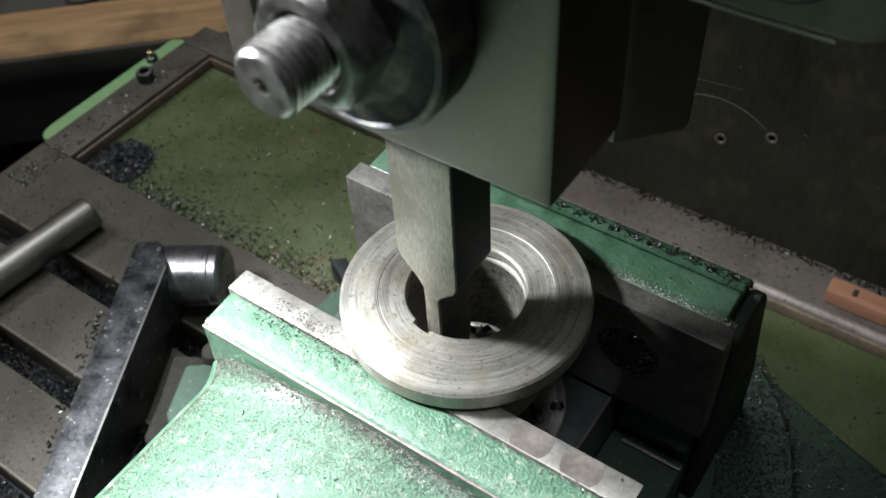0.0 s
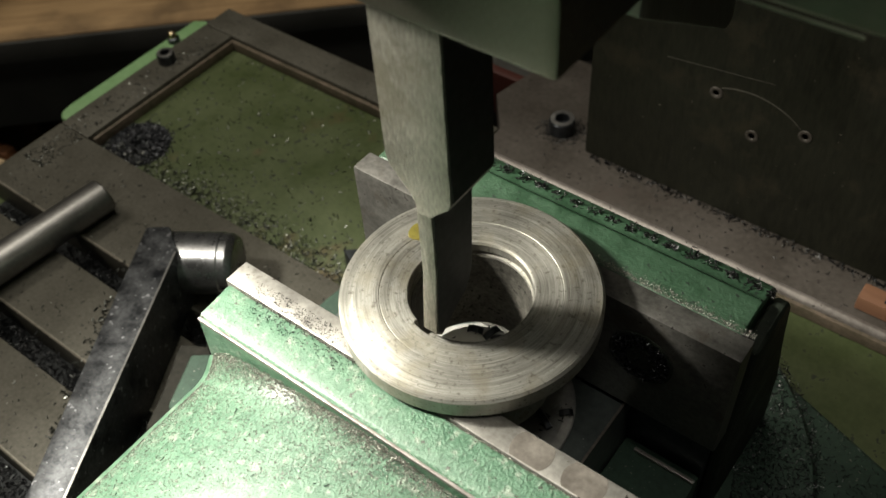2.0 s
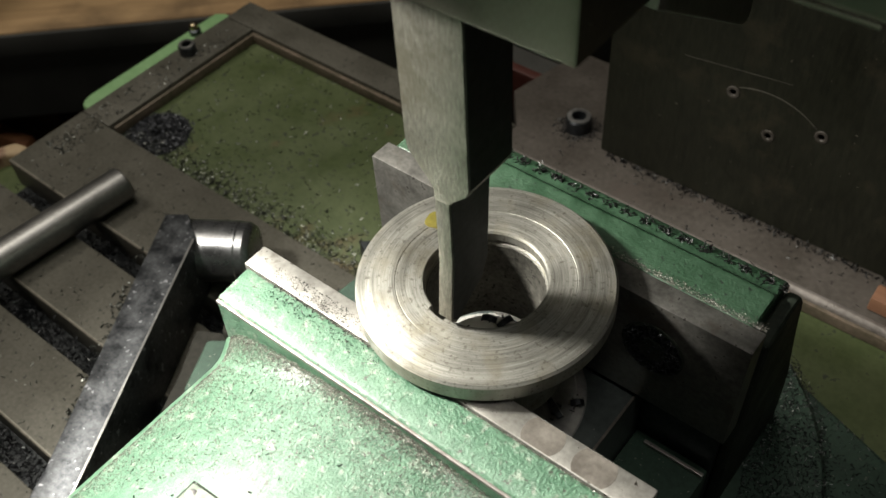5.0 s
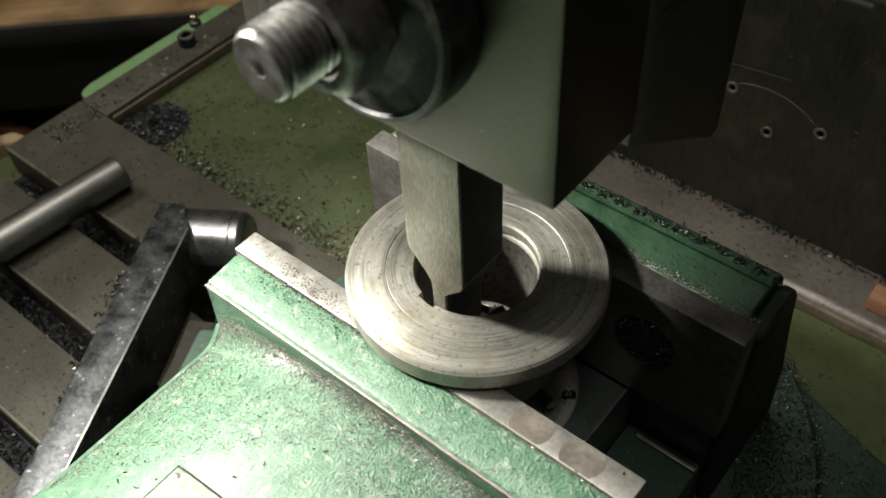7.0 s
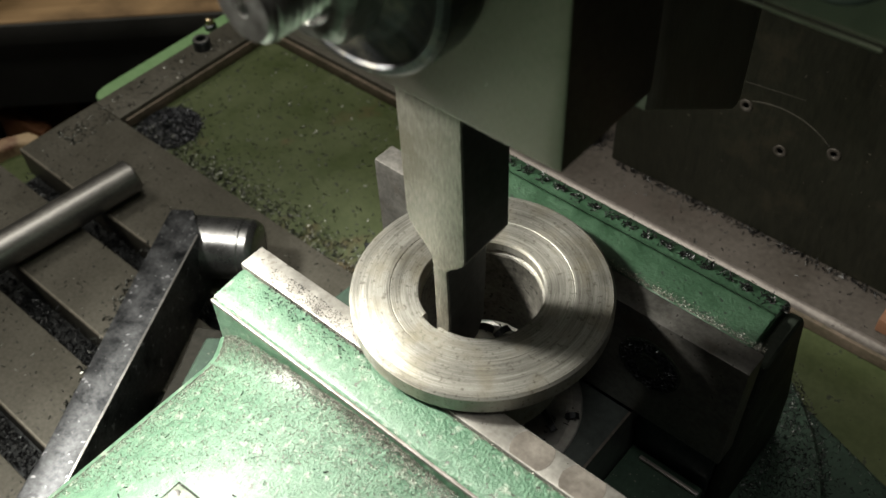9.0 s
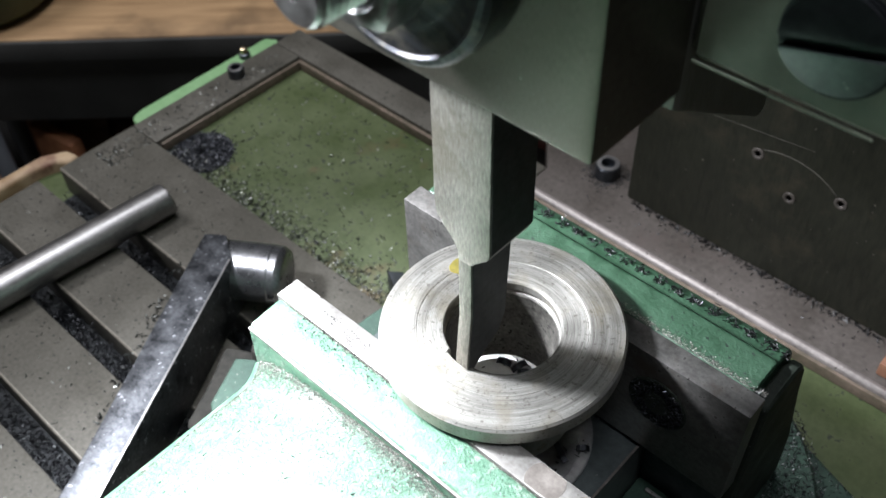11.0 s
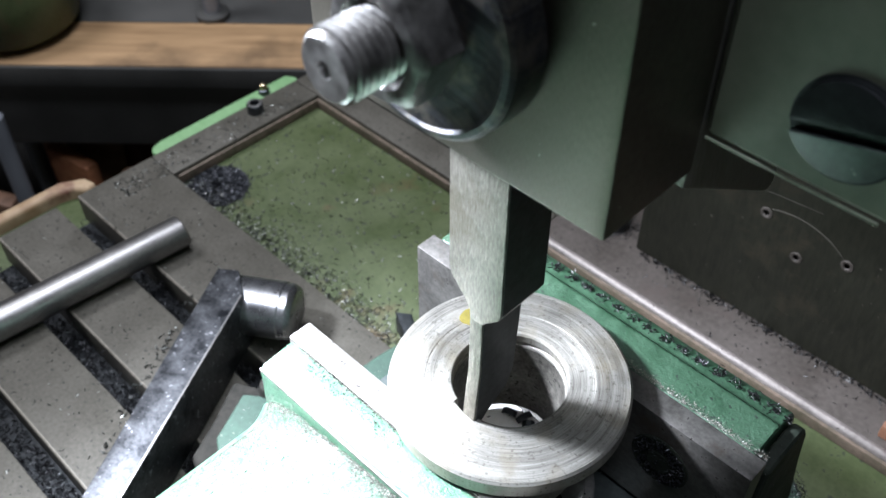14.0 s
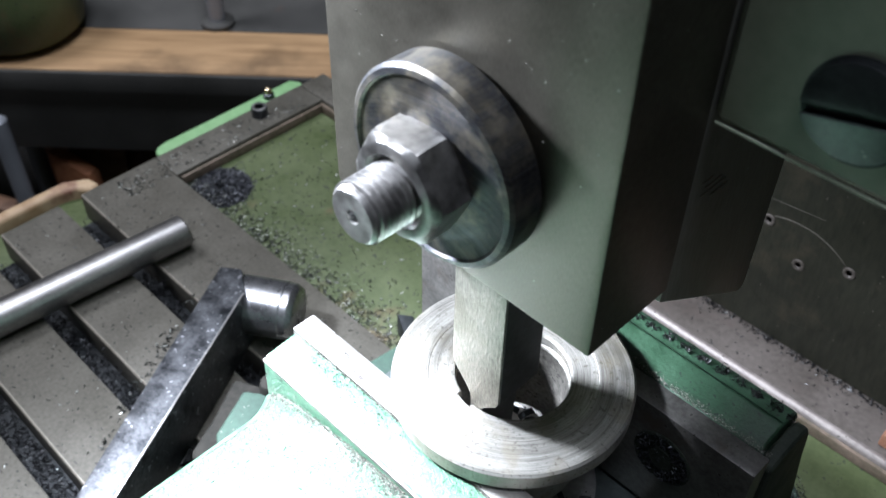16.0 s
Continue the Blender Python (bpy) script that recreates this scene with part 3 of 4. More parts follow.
def vise():
    v = thing("machine_vise", (0, 0.04, 0.0), "green machine vise with bright steel jaw plates, on the table", "vise")
    sector = [(0.0, -0.06), (0.0, 0.128), (0.048, 0.1285), (0.135, 0.0985), (0.135, -0.06)]
    part("base_flange", prism(sector, 0.0005, 0.0130, "z", 0.0022, 3), VISE_DARK, v, "dark green base flange full of swarf", 50)
    part("swivel_disc", lathe([(0.0975, 0.0004), (0.0975, 0.020), (0.0955, 0.0225), (0.0, 0.0225)], (0.0, 0.045, 0), steps=96), VISE_DARK, v)
    part("bed", box(-0.058, 0.0343, -0.13, 0.0516, 0.0227, 0.070, 0.0008), BED_STEEL, v, "smooth dark steel slide bed")
    part("bed_rail", box(0.0345, 0.0595, -0.13, 0.0516, 0.0227, 0.046, 0.0012), VISE_DARK, v)
    # bright strip paints the highlight along the bed's right edge
    part("bed_edge_glint", box(0.0336, 0.03445, -0.10, 0.0500, 0.0697, 0.0703, 0.0002), PLUG, v, "highlight on the slide bed's edge, put in as a bright strip")
    part("rail_edge", box(0.039, 0.0592, 0.0475, 0.0488, 0.0462, 0.0475, 0.0003), JAW_STEEL, v, "narrow bright edge")
    # rear jaw: a green block with a rounded back
    side = [(GAP + 0.0082, 0.0227), (GAP + 0.0082, TOP - 0.0006), (0.0665, TOP), (0.0672, TOP - 0.0012), (0.0712, TOP - 0.0016)] + arc_points(0.0700, TOP - 0.0095, 0.0080, 75, 10, 6) + [(0.0820, 0.09), (0.094, 0.05), (0.098, 0.0227)]
    part("rear_jaw", prism(side, -0.0600, 0.0592, "x", 0.0014, 3), REAR_GREEN, v, "dark green rear jaw")
    part("rear_jaw_cheek", prism([(GAP + 0.0088, 0.0229), (GAP + 0.0088, TOP - 0.0058), (0.0600, TOP - 0.0040)] + arc_points(0.0680, TOP - 0.0130, 0.0098, 80, 12, 8) + [(0.0815, 0.09), (0.0955, 0.05), (0.099, 0.0229)], 0.0594, 0.0640, "x", 0.0018, 3), GRIME_SHADE, v, "end of the rear jaw, its shade put into a dark colour")
    part("rear_jaw_plate", box(-0.0625, 0.0625, GAP, GAP + 0.008, 0.072, TOP, 0.0006), SHADED_JAW_STEEL, v, "steel jaw plate, its shade put into a darker colour")
    part("rear_jaw_foot", box(-0.0600, 0.0600, GAP + 0.0062, GAP + 0.008, 0.0229, 0.0718, 0.0006), DARK_STEEL, v)
    part("plate_bolt", lathe([(0.0095, 0.0), (0.0095, 0.0004), (0.0088, 0.0007), (0.0080, 0.0002), (0.0045, 0.0003), (0.004, 0.0009), (0.0, 0.0009)], (0.0370, GAP, 0.0970), "y", 40), GRIME_SHADE, v,
         "round bolt hole clogged with dark swarf")
    # moving jaw
    part("front_jaw_plate", box(-0.0625, 0.0625, -0.008, 0.0, 0.072, TOP, 0.0006), JAW_STEEL, v, "bright steel jaw plate")
    strip = [(-0.0082, 0.072), (-0.0082, TOP - 0.0006), (-0.0095, TOP - 0.0002), (-0.0195, TOP - 0.0012), (-0.0208, TOP - 0.0026), (-0.0215, 0.085), (-0.0215, 0.072)]
    part("jaw_crown", prism(strip, -0.0605, 0.0605, "x", 0.0007, 2), VISE_GREEN, v)
    bm, rows = bmesh.new(), []
    for y in (-0.0217, -0.0226, -0.0237, -0.0250, -0.0265, -0.0290, -0.034, -0.19):
        xs = [-0.0603 + 0.1206 * i / 36 for i in range(37)]
        ring = [(-0.0595, 0.0232)] + [(x, crest(x, y)) for x in xs] + [(0.0595, 0.0232)]
        rows.append([bm.verts.new((x, y, z)) for x, z in ring])
    for p, q in zip(rows, rows[1:]):
        for i in range(len(p)):
            k = (i + 1) % len(p)
            bm.faces.new((p[i], p[k], q[k], q[i]))
    bm.faces.new(rows[0])
    bm.faces.new(rows[-1])
    bmesh.ops.recalc_face_normals(bm, faces=bm.faces)
    bmesh.ops.bevel(bm, geom=[e for e in bm.edges if e.calc_face_angle(0) > 0.7], offset=0.0016, segments=3, affect="EDGES", profile=0.6)
    part("jaw_body", bm, VISE_GREEN, v, "arched green casting dusted with swarf", 50)
    part("paint_chip_edge", box(-0.0603, 0.0603, -0.02105, -0.0202, TOP - 0.0030, TOP - 0.00165, 0.0003), WORN_EDGE, v, "thin worn edge of the jaw crown")
    p = part("name_plate", prism([(-0.0262, 0.1086), (-0.0262, 0.1094)] + [(-0.0262 + 0.004 * k, 0.0158 + math.sqrt(0.0975 ** 2 - (-0.0262 + 0.004 * k) ** 2)) for k in range(1, 10)] + [(0.0098, 0.1115)], -0.105, -0.0605, "y", 0.0003), PLATE, v, "dull worn metal name plate")
    part("plate_outline", prism([(-0.0268, 0.1070), (-0.0268, 0.1090)] + [(-0.0268 + 0.004 * k, 0.0154 + math.sqrt(0.0975 ** 2 - (-0.0268 + 0.004 * k) ** 2)) for k in range(1, 10)] + [(0.0098, 0.1100)], -0.105, -0.0599, "y", 0.0001), GRIME_SHADE, p, "grimy line round the plate")
    for x, y, z in ((-0.0238, -0.0630, 0.1098), (0.0070, -0.0630, 0.1127)):
        part("rivet", lathe([(0.0016, 0), (0.0014, 0.0006), (0.0006, 0.0009)], (x, y, z), steps=18), STUD_STEEL, p)
    for x in (0.0343, 0.0482):
        disc = [(x + px, min(max(-0.004 + py, -0.0076), -0.0004)) for px, py in arc_points(0, 0, 0.0053, 0, 354, 59)]
        part("plug", prism(disc, TOP + 0.00001, TOP + 0.00006, "z", 0), PLUG, v, "flush round plug, slightly browned")
    # clamping ear and its nut
    part("lug", prism([(-0.1300, 0.0040), (-0.1180, 0.0105), (-0.1040, 0.0100), (-0.0920, 0.0060), (-0.0920, -0.0360), (-0.1125, -0.0290), (-0.1200, -0.0130)], 0.0006, 0.0200, "z", 0.0025, 3), LUG_BROWN, v, "brown clamping lug, darkened for the lever's shade")
    part("lug_pad", prism([(-0.1185, 0.0010), (-0.1105, 0.0070), (-0.0900, 0.0060), (-0.0900, -0.0300), (-0.1090, -0.0190)], 0.0202, 0.0250, "z", 0.0015, 3), VISE_DARK, v, "dark green painted pad")
    part("lug_pin", lathe([(0.0048, 0.0), (0.0048, 0.006), (0.0040, 0.0085), (0.0015, 0.0098)], (-0.1120, 0.0100, 0.0202), steps=28), LUG_BROWN, v, "rounded pin end")
    return v


vise()


# ---- the workpiece ----
def bushing():
    cx, cy = -0.0018, GAP / 2 - 0.0004
    b = thing("flanged_bushing", (cx, cy, 0.0874), "turned steel flanged bushing clamped in the vise jaws", "bushing")
    prof = [(0.0164, 0.12198), (0.0170, 0.12209), (0.0175, 0.12201), (0.0181, 0.12214), (0.0187, 0.12206), (0.0193, 0.12220), (0.0198, 0.12213), (0.0204, 0.12222), (0.0234, 0.12222), (0.02355, 0.12206), (0.0237, 0.12222), (0.0304, 0.1222), (0.0306, 0.12212),
            (0.0333, 0.1219), (0.0340, 0.1213), (0.0340, 0.1166), (0.0334, 0.1160), (0.0228, 0.1158), (0.0225, 0.1150), (0.0225, 0.0884), (0.0215, 0.0874),
            (0.0165, 0.0874), (0.0158, 0.0880), (0.0158, 0.1178), (0.0166, 0.1180), (0.0166, 0.1187), (0.0160, 0.1190), (0.0160, 0.1214)]

    def keyway(r, h, a):
        d = (a - radians(261.0) + math.pi) % (2 * math.pi) - math.pi
        return 0.0180 if r < 0.0175 and abs(d) < 0.155 else r

    part("body", lathe([(r, h) for r, h in prof], (cx, cy, 0), steps=144, closed=True, wobble=keyway), FLANGE, b, "", 24)
    def clear(r, h, a):
        d = (a - radians(261.0) + math.pi) % (2 * math.pi) - math.pi
        return r + 0.0032 if abs(d) < 0.175 else r

    # thin liner: rough steel with the hole's inner shade in its tone
    part("bore", lathe([(0.01592, 0.0882), (0.01560, 0.0884), (0.01560, 0.1172), (0.01592, 0.1175)], (cx, cy, 0), steps=144, closed=True, wobble=clear), BORE, b, "rough bore, darkened for the shade inside the hole", 24)
    blot = lathe([(0.0048, 0.0), (0.0046, 0.0003), (0.0, 0.0004)], (-0.0234, 0.0314, 0.1221), steps=28, wobble=lambda r, h, a: r * (0.85 + 0.16 * math.sin(2 * a + 0.6) + 0.05 * math.sin(5 * a)))
    part("paint_mark", blot, YELLOW, b, "dab of yellow marking paint")
    return b


bushing()

pack = thing("packing_disc", (-0.001, GAP / 2, 0.0702), "pale aluminium packing disc under the bushing, with an added boss", "packing disc")
# one disc in two tones: rim painted as shaded, added boss as lit
part("rim", lathe([(0.0278, 0.0702), (0.0282, 0.0706), (0.0282, 0.0715), (0.0278, 0.0718), (0.0252, 0.0718), (0.0250, 0.0716), (0.0150, 0.0716)], (-0.001, GAP / 2, 0), steps=72), DISC_GREY, pack, "outer rim, greyed for the shade under the flange", 24)
part("boss", lathe([(0.0152, 0.0717), (0.0152, 0.0866), (0.0148, 0.0872), (0.0, 0.0872)], (-0.0018, GAP / 2 - 0.0004, 0), steps=64), PALE, pack, "boss added and lightened so the bore floor looks lit")


def cut_chip(at, turn, length):
    c = thing("cut_chip", at, "dark curled steel chip with a bright cut edge", "metal chip", "chips fallen from the cut")
    curl = [(-length / 2, 0.0), (-length * 0.2, 0.0011), (length * 0.2, 0.0011), (length / 2, 0.0)]
    top = [(x, z + 0.0006) for x, z in reversed(curl)]
    for name, y0, y1, mat, note in (("curl", -0.0011, 0.0007, DARK_STEEL, ""), ("cut_edge", 0.00071, 0.0010, STUD_STEEL, "bright cut edge")):
        bm = prism(curl + top, y0, y1, "y", 0.0001, 1)
        bm.transform(Matrix.Translation(at) @ Euler((0.25, 0, radians(turn))).to_matrix().to_4x4())
        part(name, bm, mat, c, note)
    return c


for spot, turn, length in (((0.0183, 0.0276, 0.0724), -28, 0.0076), ((-0.0091, 0.0330, 0.0877), 20, 0.0046), ((-0.0046, 0.0345, 0.0880), 75, 0.0054), ((-0.0020, 0.0338, 0.0878), 40, 0.0040), ((0.0225, 0.0330, 0.0722), 40, 0.004)):
    cut_chip(spot, turn, length)


# ---- the ram with its tool ----
def ram():
    r = thing("slotting_ram", (0.0, 0.0, 0.2), "ground steel slotting ram with a clamped cutting tool", "machine ram")
    z0 = 0.2
    face = [(-0.045, z0 + 0.30), (-0.045, z0 + 0.002), (-0.043, z0), (0.0305, z0 + 0.0002), (0.0340, z0 + 0.0002), (0.0334, z0 + 0.10), (0.0330, z0 + 0.30)]
    part("ram_body", prism(face, 0.0, 0.028, "y", 0.0008, 2), RAM_STEEL, r)
    back = [(0.0286, z0 + 0.30), (0.0286, z0 - 0.0055), (0.0715, z0 - 0.0332), (0.0740, z0 - 0.0335), (0.0752, z0 - 0.0318), (0.0748, z0 + 0.30)]
    part("slide_block", prism(back, -0.040, 0.0328, "x", 0.0007), SLIDE_STEEL, r, "dark oily steel slide with a slanted foot")
    cx, cz = -0.0042, z0 + 0.0328
    w = part("clamp_washer", lathe([(0.0218, 0.0002), (0.0227, 0.0010), (0.0227, 0.0085), (0.0219, 0.0093), (0.0207, 0.0096), (0.0202, 0.0091), (0.0165, 0.0088), (0.0150, 0.0090), (0.0142, 0.0092), (0.0, 0.0092)],
                                    (cx, 0.0, cz), "y", 96), WASHER, r, "thick turned steel clamp washer", 24)
    def flats(r, h, a):
        side = 0.0128 * math.cos(radians(30)) / math.cos((a - radians(4)) % radians(60) - radians(30))
        return min(r, side)

    hexa = lathe([(0.0118, 0.0092), (0.0129, 0.0098), (0.0129, 0.0160), (0.0122, 0.0172), (0.0106, 0.0184), (0.0096, 0.0187), (0.0082, 0.0187), (0.0071, 0.0172), (0.0060, 0.0171)], (cx, 0.0, cz), "y", 96, wobble=flats)
    part("hexagon_nut", hexa, NUT_STEEL, r, "worn hexagon nut with rounded corners", 28)
    bm = bmesh.new()
    # a real helical thread on the stud end
    steps, pitch, start, stop = 40, 0.00160, 0.0165, 0.0276
    n = int((stop - start) / pitch * steps)
    rows = []
    for k in range(n + steps + 1):
        a, y = 2 * math.pi * k / steps, start + pitch * (k - steps) / steps
        row = []
        for dr, dy in ((0.0058, 0.0), (0.0068, 0.32), (0.0068, 0.50), (0.0058, 0.82)):
            yy = min(max(y + dy * pitch, start), stop)
            row.append(bm.verts.new((cx + dr * math.cos(a), -yy, cz + dr * math.sin(a))))
        rows.append(row)
    for k in range(len(rows) - 1):
        for i in range(3):
            bm.faces.new((rows[k][i], rows[k + 1][i], rows[k + 1][i + 1], rows[k][i + 1]))
        if k + steps < len(rows) - 1:
            bm.faces.new((rows[k][3], rows[k + 1][3], rows[k + 1 + steps][0], rows[k + steps][0]))
    bm = joined(bm, lathe([(0.0057, 0.008), (0.0057, 0.0274), (0.0063, 0.0276), (0.0063, 0.0282), (0.0057, 0.0289), (0.0016, 0.0290), (0.0012, 0.0254), (0.0, 0.0250)], (cx, 0.0, cz), "y", 40))
    part("threaded_stud", bm, STUD_STEEL, r, "threaded stud with a centre hole", 40)
    # tool: square shank, tapering to a narrow blade
    shank = [(-0.0101, z0 + 0.05), (-0.0100, z0 - 0.0405), (-0.0094, z0 - 0.0434), (-0.0046, z0 - 0.0490), (-0.0031, z0 - 0.0515), (-0.0029, z0 - 0.0545), (0.0011, z0 - 0.0545), (0.0024, z0 - 0.0527), (0.0058, z0 - 0.0494), (0.0067, z0 - 0.0474), (0.0067, z0 + 0.05)]
    s = part("tool_shank", prism(shank, 0.0060, 0.0218, "y", 0.0005), TOOL_STEEL, r, "ground tool steel shank")
    prof = [(0.0062, z0 - 0.050), (0.0062, z0 - 0.0745), (0.0056, z0 - 0.0800), (0.0045, z0 - 0.0935), (0.0065, z0 - 0.0960), (0.0120, z0 - 0.0915), (0.0170, z0 - 0.0885), (0.0196, z0 - 0.082), (0.0212, z0 - 0.050)]
    part("blade", prism(prof, -0.0030, 0.0010, "x", 0.0003), TOOL_STEEL, s, "narrow ground cutting blade")
    # two thin dark plates stand in for shade on the right side
    part("blade_shade", prism([(0.0068, z0 - 0.0540), (0.0068, z0 - 0.0745), (0.0062, z0 - 0.0800), (0.0051, z0 - 0.0930), (0.0068, z0 - 0.0950), (0.0120, z0 - 0.0908), (0.0168, z0 - 0.0878), (0.0192, z0 - 0.082), (0.0207, z0 - 0.0540)], 0.0010, 0.00125, "x", 0), SHADED_SIDE, s, "shade on the blade's side, put in as a dark plate")
    part("shank_shade", prism([(0.0066, z0 + 0.05), (0.0066, z0 - 0.0470), (0.0213, z0 - 0.0470), (0.0213, z0 + 0.05)], 0.00672, 0.00692, "x", 0), SHADED_SIDE, s, "shade on the shank's side, put in as a dark plate")
    for x0, x1, zz in ((0.0, 0.0025, 0.0262), (0.0008, 0.0050, 0.0243), (0.0004, 0.0062, 0.0226), (0.0030, 0.0072, 0.0205)):
        part("wear_mark", box(0.03275, 0.03295, 0.034 + x0 * 1.6, 0.034 + x1 * 1.6, z0 + zz, z0 + zz + 0.0004, 0), WORN_EDGE, r, "bright rubbed scratch")
    specks = swarf("swarf_speck", 130, lambda q: (q.uniform(-0.043, 0.030), q.uniform(0.001, 0.085), 0.0), 0.00032, DUST, "", 31)
    specks.data.transform(pose(0, 0, 0.004, 90, 0, 0))
    specks.parent = r
    for key in ("label", "category", "kind"):
        if key in specks:
            del specks[key]
    return r


RAM = ram()


# ---- loose things on the table ----
def lever():
    l = thing("crank_lever", (-0.15, 0.0, 0.0), "dark polished steel crank lever lying on the table", "lever")
    arm = [(-0.1768, 0.0325), (-0.1690, 0.0385), (-0.1562, 0.0310), (-0.1043, -0.0658), (-0.0815, -0.1086), (-0.0950, -0.1176), (-0.1185, -0.0693)]
    part("arm", prism(arm, 0.0006, 0.0315, "z", 0.0012, 2), LEVER_STEEL, l, "flat arm with scratched bright top")
    part("arm_edge", prism([(-0.1558, 0.0300), (-0.1052, -0.0644), (-0.0822, -0.1078), (-0.0830, -0.1081), (-0.1060, -0.0647), (-0.1566, 0.0298)], 0.0313, 0.03172, "z", 0), BARE_STEEL, l, "thin bright strip along the arm's edge")
    hub = lathe([(0.0115, -0.002), (0.0130, 0.0), (0.0130, 0.0265), (0.0126, 0.0270), (0.0126, 0.0300), (0.0112, 0.0322), (0.0100, 0.0328), (0.0, 0.0328)], (0, 0, 0), "x", 64)
    hub.transform(Matrix.LocRotScale((-0.1690, 0.0292, 0.0176), Euler((0, 0, radians(33))), None))
    part("hub", hub, HUB_STEEL, l, "round shiny hub")
    return l


lever()


def round_bar():
    a, b = Vector((-0.2310, 0.0465, 0.0084)), Vector((-0.2425, -0.0800, 0.0084))
    d = b - a
    m = Matrix.Translation(a) @ d.to_track_quat("Z", "Y").to_matrix().to_4x4()
    bar = thing("steel_bar", (-0.236, -0.017, 0.0), "round bare steel bar lying across the table slots", "steel bar")
    bm = lathe([(0.0075, 0.0005), (0.0082, 0.0012), (0.0082, d.length - 0.0012), (0.0075, d.length - 0.0005)], (0, 0, 0), "z", 40)
    bm.transform(m)
    part("rod", bm, BARE_STEEL, bar)
    for lo, hi in ((0.0, 0.0005), (d.length - 0.0005, d.length)):
        bm = lathe([(0.0074, lo), (0.0074, hi), (0.001, hi)], (0, 0, 0), "z", 40)
        bm.transform(m)
        part("sawn_end", bm, TABLE_STEEL, bar, "dull sawn end")
    return bar


round_bar()

sh = prism([(-0.1190, 0.0845), (-0.1085, 0.0810), (-0.1065, 0.0865), (-0.1130, 0.0890)], -0.0078, -0.001, "z", 0.0006)
bmesh.ops.translate(sh, verts=[v for v in sh.verts if v.co.z > -0.004 and v.co.x < -0.112], vec=(0, 0, 0.007))
alone("iron_shard", sh, SLOT_DARK, (-0.112, 0.085, -0.008), "dark pointed iron shard lying in the chip pan", "iron shard")

wb = thing("wooden_block", (0.094, 0.188, 0.0), "small reddish wooden block with a dark mark, on the ledge", "wooden block")
bmw = box(0.069, 0.12, 0.1805, 0.1895, 0.0004, 0.0075, 0.0008)
part("block", bmw, BLOCK_WOOD, wb)
part("dark_mark", box(0.0785, 0.0805, 0.1830, 0.1870, 0.00745, 0.0078, 0.0001), SLOT_DARK, wb, "dark burnt mark")


# ---- behind the table: bench and clutter ----
def bench():
    b = thing("workbench", (-0.95, 0.45, -0.9), "rough brown wooden workbench behind the machine", "workbench")
    m = pose(-0.565, 0.247, -0.15, 0, 0, 43.3)
    def slab(x0, x1, y0, y1, z0, z1, bv):
        bm = box(x0, x1, y0, y1, z0, z1, bv)
        bm.transform(m)
        return bm
    part("front_plank", slab(-0.9, 0.75, 0.0, 0.072, -0.02, 0.0, 0.003), PLANK, b)
    part("front_edge", slab(-0.9, 0.75, -0.004, -0.0003, -0.021, -0.0012, 0.0008), RUBBISH, b, "dark strip over the front edge")
    part("back_plank", slab(-0.9, 0.75, 0.074, 0.5, -0.021, -0.001, 0.003), RUBBISH, b)
    part("apron", slab(-0.9, 0.75, 0.012, 0.03, -0.10, -0.0202, 0.002), RUBBISH, b)
    for x in (-0.8, 0.6):
        part("leg", slab(x, x + 0.06, 0.03, 0.09, -0.74, -0.0205, 0.003), RUBBISH, b)
    return b


bench()


def on_bench(x, y):
    return (-0.565 + x * math.cos(radians(43.3)) - y * math.sin(radians(43.3)), 0.247 + x * math.sin(radians(43.3)) + y * math.cos(radians(43.3)), -0.15)


p = on_bench(0.006, 0.085)
post = thing("steel_post", p, "bare steel post standing on the workbench", "post")
part("rod", lathe([(0.008, 0.0), (0.008, 0.30), (0.007, 0.302)], p, steps=28), GREY_POST, post)
part("foot", lathe([(0.016, 0.0), (0.016, 0.004), (0.010, 0.006)], p, steps=28), RUBBISH, post)
p = on_bench(-0.175, 0.062)
alone("green_casing", lathe([(0.045, 0.0), (0.06, 0.012), (0.066, 0.05), (0.055, 0.12), (0.03, 0.14)], p, steps=40), OLIVE, p, "dark green rounded machine casing on the workbench", "machine casing", angle=50)
p = on_bench(0.27, 0.14)
alone("dark_box", box(p[0] - 0.06, p[0] + 0.06, p[1] - 0.05, p[1] + 0.05, p[2], p[2] + 0.11, 0.004), RUBBISH, p, "dark grimy box on the workbench", "box")
q = (-0.640, 0.095, -0.9)
alone("grey_tube", lathe([(0.008, 0.0), (0.008, 0.735), (0.006, 0.737)], q, steps=28), GREY_POST, q, "grey painted steel tube beside the workbench", "tube", "tubes by the workbench")


def offcut(at, top, wide, thick, lean, turn, material, label):
    """A board standing on the floor, leaning a little."""
    bm = box(-wide / 2, wide / 2, -thick / 2, thick / 2, 0.0, top + 0.9, 0.004, 2)
    bmesh.ops.translate(bm, verts=[v for v in bm.verts if v.co.z > 0.3 and v.co.x > 0], vec=(0, 0, -0.25 * wide))
    bm.transform(pose(at[0], at[1], -0.9, 0, 0, turn) @ Matrix.Shear("XY", 4, (lean, 0.0)))
    return alone("wooden_offcut", bm, material, (at[0], at[1], -0.9), label, "wooden offcut", "offcuts under the workbench")


ORANGE_WOOD = wood("orange_offcut_wood", (0.20, 0.075, 0.030), (0.36, 0.155, 0.065), 90)
BROWN_WOOD = wood("brown_offcut_wood", (0.085, 0.045, 0.025), (0.17, 0.095, 0.055), 90)
offcut((-0.676, 0.176), -0.275, 0.050, 0.016, -0.04, 20, ORANGE_WOOD, "orange-brown sawn board leaning below the workbench")
